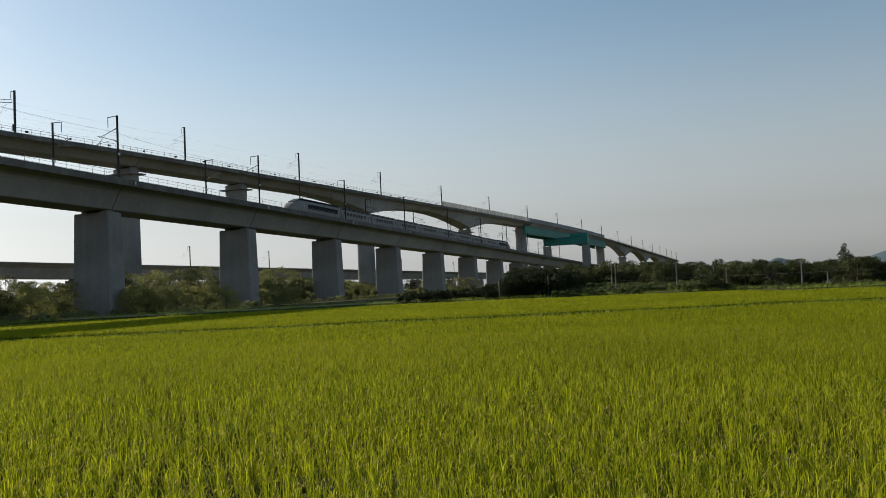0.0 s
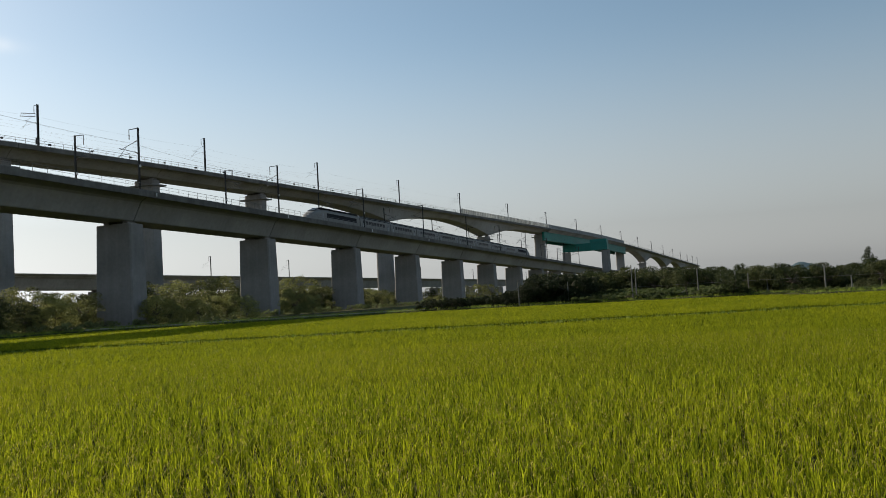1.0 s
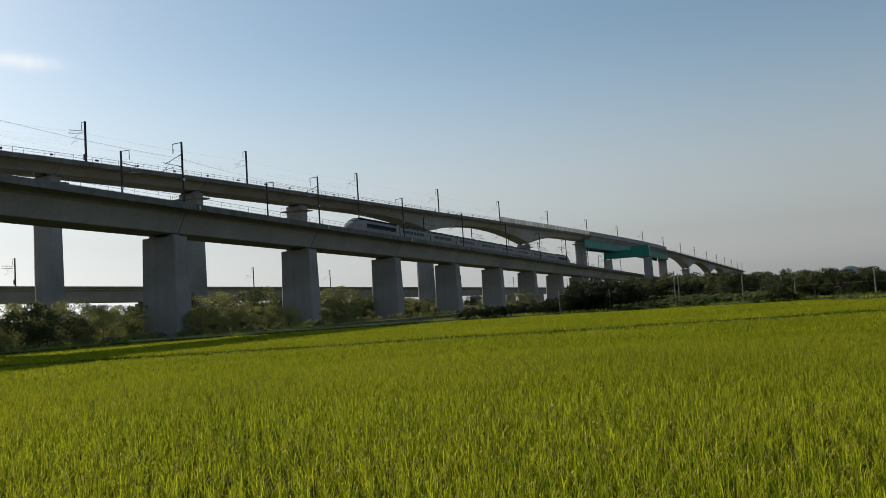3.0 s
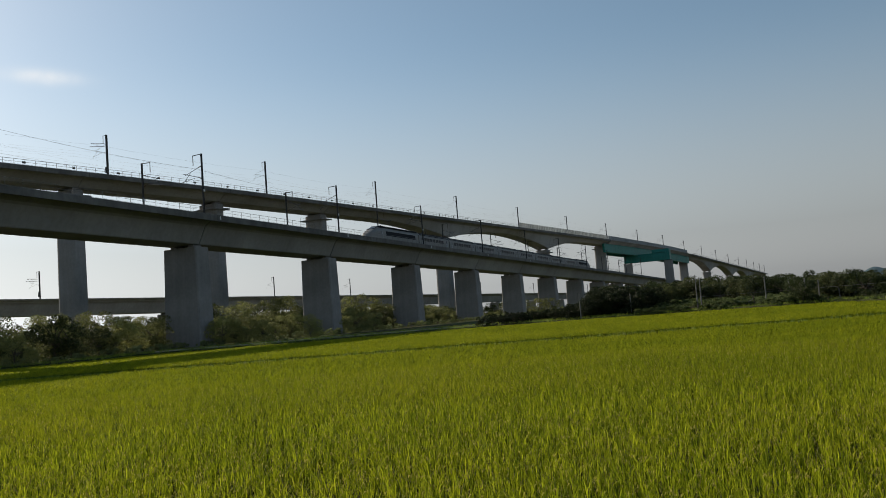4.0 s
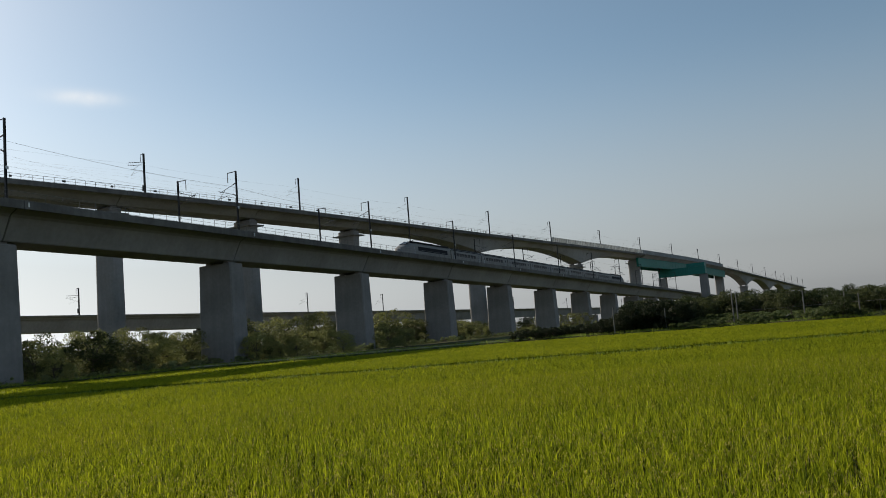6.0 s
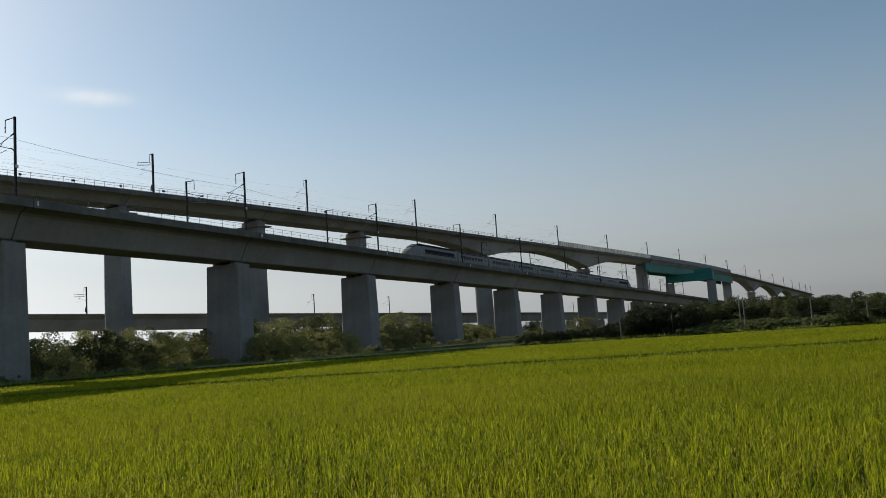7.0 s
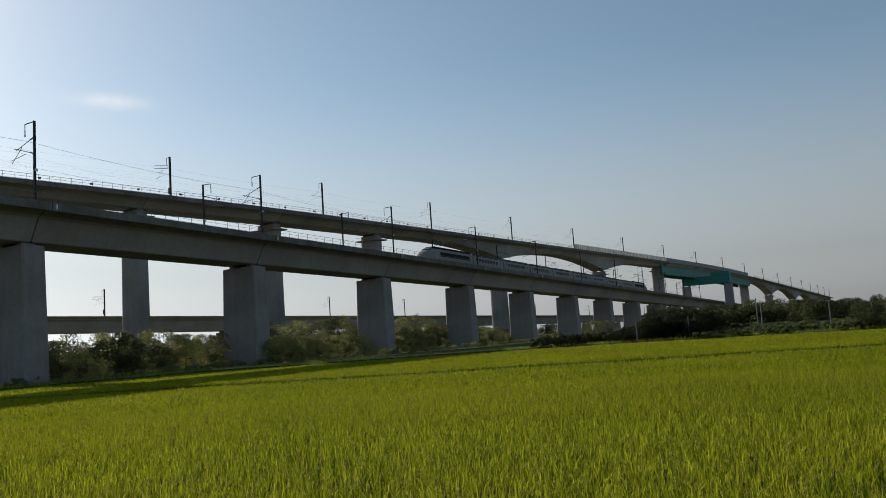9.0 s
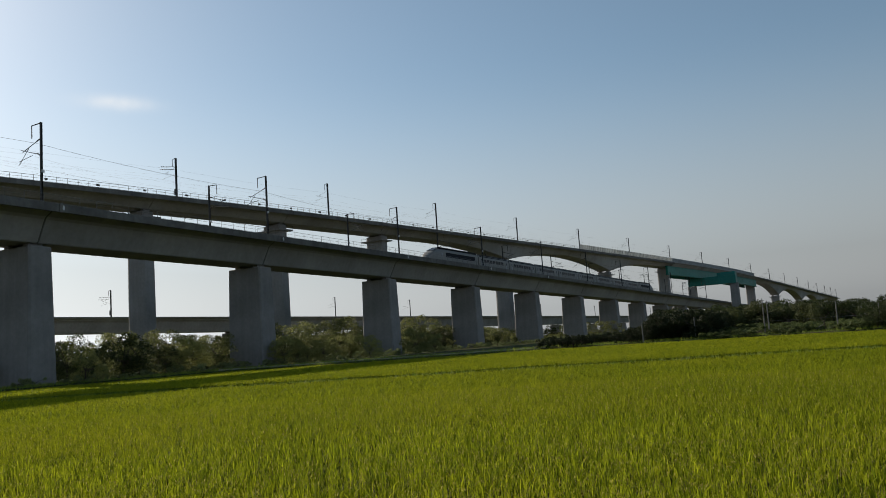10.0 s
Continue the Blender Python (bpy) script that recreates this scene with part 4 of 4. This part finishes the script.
places += [(*polar(53.5, 123), 0.98), (*polar(54.3, 128), 0.9), (*polar(50.2, 124), 1.2), (*polar(49.2, 127), 1.05), (*polar(44.1, 141), 0.95), (*polar(47.6, 132), 0.9)]
scatter(shrubs, places, 9)
scatter(sunlit_shrubs, [(*polar(52.4, 113), 0.92), (*polar(45.9, 134), 1.03), (*polar(46.8, 131), 0.7), (*polar(39.8, 140), 0.98), (*polar(38.3, 141), 0.8), (*polar(37.1, 143), 0.8),
                      (*polar(34.0, 152), 0.8), (*polar(56.6, 122), 0.9), (*polar(41.0, 152), 0.95)], 19)

G = "low plants at the foot of the shrubs"
low = [plant("low_shrub", "low leafy weeds along the foot of the shrubs", "weeds", 140 + i, 3.4, 1.3, 1000, 0.11, WEED, G, 0.04, 0.05) for i in range(3)]
places = []
y = 60.0
while y < 330:
    places.append((-89.2 + rs.uniform(-1.6, 1.6), y, rs.uniform(0.6, 1.1)))
    y += 2.6
scatter(low, places, 10)

G = "trees beyond the field"
trees = [plant("tree", "broad dark green tree in the row beyond the field", "tree", 160 + i, 9.0, 6.2, 4400, 0.17, LEAF_DARK, G, 0.2) for i in range(3)]
trees += [plant("tree", "leafy mid-green tree in the row beyond the field", "tree", 180 + i, 8.5, 5.8, 4400, 0.17, LEAF_MID, G, 0.2) for i in range(3)]
places = []
for az10 in range(-115, 135, 8):
    az = az10 / 10
    f = 0.94 if az > 3 else (0.86 if az > -3 else 0.78)
    near_by = 20 if az < 1 else 0
    for dist in (146, 162):
        x, y = polar(az + rs.uniform(-0.9, 0.9), dist - near_by + rs.uniform(-5, 5))
        if x < -84:
            continue
        places.append((x, y, f * rs.uniform(0.84, 1.0) * (1.0 + (dist - 146) / 300) * (1 - near_by / 146)))
for az10 in range(-110, 150, 22):
    x, y = polar(az10 / 10, 200 + rs.uniform(-10, 10))
    places.append((x, y, rs.uniform(0.78, 0.92) * (1.1 if az10 > 0 else 0.85)))
scatter(trees, places, 11)

G = "dark thicket beyond the field"
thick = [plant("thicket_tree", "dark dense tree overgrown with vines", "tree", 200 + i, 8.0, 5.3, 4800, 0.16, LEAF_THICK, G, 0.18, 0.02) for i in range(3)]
places = []
for i in range(22):
    az = 10.6 + 11.0 * i / 21
    for dist in (129, 137):
        x, y = polar(az + rs.uniform(-0.4, 0.4), dist + rs.uniform(-3, 3))
        places.append((x, y, (0.95 if az < 13.5 else max(0.36, 0.95 - 0.22 * (az - 13.5))) * rs.uniform(0.8, 1.0)))
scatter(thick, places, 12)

G = "vines on the bank"
vines = [plant("vine_mound", "low mound of pale green vines on the bank", "vines", 220 + i, 6.0, 1.8, 2200, 0.14, VINE, G, 0.05, 0.05) for i in range(3)]
places = []
for i in range(72):
    az, dist = rs.uniform(0, 11), rs.choice((123.5, 129.5, 137)) + rs.uniform(-0.8, 0.8)
    x, y = polar(az, dist)
    places.append((x, y, rs.uniform(0.5, 0.75) + (dist - 124) / 55))
for i in range(12):
    az = rs.uniform(-11, 0)
    places.append((*polar(az, rs.uniform(110, 116)), rs.uniform(0.2, 0.36)))
for i in range(18):
    az = -11 + 21 * i / 17
    x, y = polar(az, (122.5 if az > -1.5 else 109) + rs.uniform(-1.5, 1.5))
    places.append((x, y, rs.uniform(0.22, 0.4)))
scatter(vines, places, 13, 1.6)

lone = plant("conifer", "single tall dark tree standing above the tree row", "tree", 240, 7.4, 8.8, 3000, 0.18, LEAF_DARK, "", 0.2, 0.25, True)
lone.location = (*polar(-7.3, 235), 0)

# ---- posts along the far side of the field ----
bm = bmesh.new()
rod(bm, (0, 0, -0.3), (0, 0, 5.2), 0.10, 0.07, seg=8)
post_ob = thing("utility_post", "slim weathered concrete post by the field edge", "post", "posts by the field edge")
part("shaft", bm, POST, post_ob)
bm = bmesh.new()
rod(bm, (-0.25, 0, 4.9), (0.25, 0, 4.9), 0.03)
part("crossarm", bm, DARK_STEEL, post_ob)
POSTS = [(7.36, 124, 0.96), (3.05, 124, 0.76), (0.67, 122, 0.62), (-0.12, 124, 0.55), (-1.28, 126, 0.40), (-2.19, 126, 0.32),
         (-4.71, 112, 0.59), (-6.21, 116, 0.33), (15.15, 125, 0.74), (11.72, 125, 0.59), (7.1, 126, 0.90)]
for i, (az, dist, f) in enumerate(POSTS):
    ob = post_ob if i == 0 else copy_thing(post_ob, Matrix())
    ob.matrix_basis = Matrix.Translation((*polar(az, dist), 0)) @ Matrix.Diagonal((1, 1, f, 1))
cu = bpy.data.curves.new("post_wire", "CURVE")
cu.dimensions, cu.bevel_depth = "3D", 0.012
s = cu.splines.new("POLY")
line_posts = [(7.36, 124), (3.05, 124), (0.67, 122), (-4.71, 112), (-9.0, 112)]
s.points.add(len(line_posts) - 1)
for p, (az, dist) in zip(s.points, line_posts):
    p.co = (*polar(az, dist), 1.75, 1)
cu.materials.append(RAIL_STEEL)
tagged(new("post_wire", cu), "pale wire strung low between the posts", "wire")

# ---- bare forked branch among the vines ----
snag = thing("dead_branch", "bare pale forked branch sticking out of the vines", "branch", at=(*polar(3.75, 122.6), -0.1))
part("stem", rod(bmesh.new(), (0, 0, 0), (-0.2, 0.1, 1.2), 0.07, 0.05, seg=7), BARK, snag)
for tip in ((-0.6, 0.2, 2.1), (0.2, -0.1, 2.2)):
    part("limb", rod(bmesh.new(), (-0.2, 0.1, 1.15), tip, 0.05, 0.02, seg=5), BARK, snag)
part("limb", rod(bmesh.new(), (-1.9, -0.3, 0.0), (-0.2, 0.05, 1.0), 0.06, 0.05, seg=5), POST, snag)

# ---- pale film tunnels far behind the viaducts, added for the bright sky strip ----
def greenhouse(at, ln):
    st = []
    for y in (0, ln):
        ring = [(-3.2, y, 0.0)]
        for i in range(13):
            t = math.pi * (1 - i / 12)
            ring.append((3.2 * math.cos(t), y, 1.0 + 2.2 * math.sin(t)))
        ring.append((3.2, y, 0.0))
        st.append(ring)
    ob = thing("greenhouse", "long white film tunnel added for the bright sky below the far viaduct", "greenhouse", "greenhouses", at=at)
    part("film_cover", sweep(st), SKY_FILM, ob)
    for y in (0, ln):
        part("end_frame", box(bmesh.new(), 0, y, 0, 1.6, 0.2, 2.0, 0.02), GALV, ob)
    return ob


for i in range(5):
    greenhouse((-165 - 0.3 * i, 105 + 46 * i, 0), 38)

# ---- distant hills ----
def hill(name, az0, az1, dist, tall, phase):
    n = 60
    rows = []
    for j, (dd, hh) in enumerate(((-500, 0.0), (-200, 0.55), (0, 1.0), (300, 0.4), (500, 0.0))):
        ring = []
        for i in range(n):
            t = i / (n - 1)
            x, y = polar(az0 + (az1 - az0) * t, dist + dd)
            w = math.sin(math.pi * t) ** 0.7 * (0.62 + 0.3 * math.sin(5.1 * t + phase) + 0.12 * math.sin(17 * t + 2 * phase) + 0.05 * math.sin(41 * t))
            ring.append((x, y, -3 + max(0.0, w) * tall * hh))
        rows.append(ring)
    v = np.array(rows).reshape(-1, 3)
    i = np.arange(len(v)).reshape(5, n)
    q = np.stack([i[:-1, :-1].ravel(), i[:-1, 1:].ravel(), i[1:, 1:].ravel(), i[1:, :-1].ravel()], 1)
    return tagged(new(name, array_mesh(name, v, q, HILL_HAZE)), "wooded hill on the horizon, distance haze painted in blue", "hill", kind="structure")


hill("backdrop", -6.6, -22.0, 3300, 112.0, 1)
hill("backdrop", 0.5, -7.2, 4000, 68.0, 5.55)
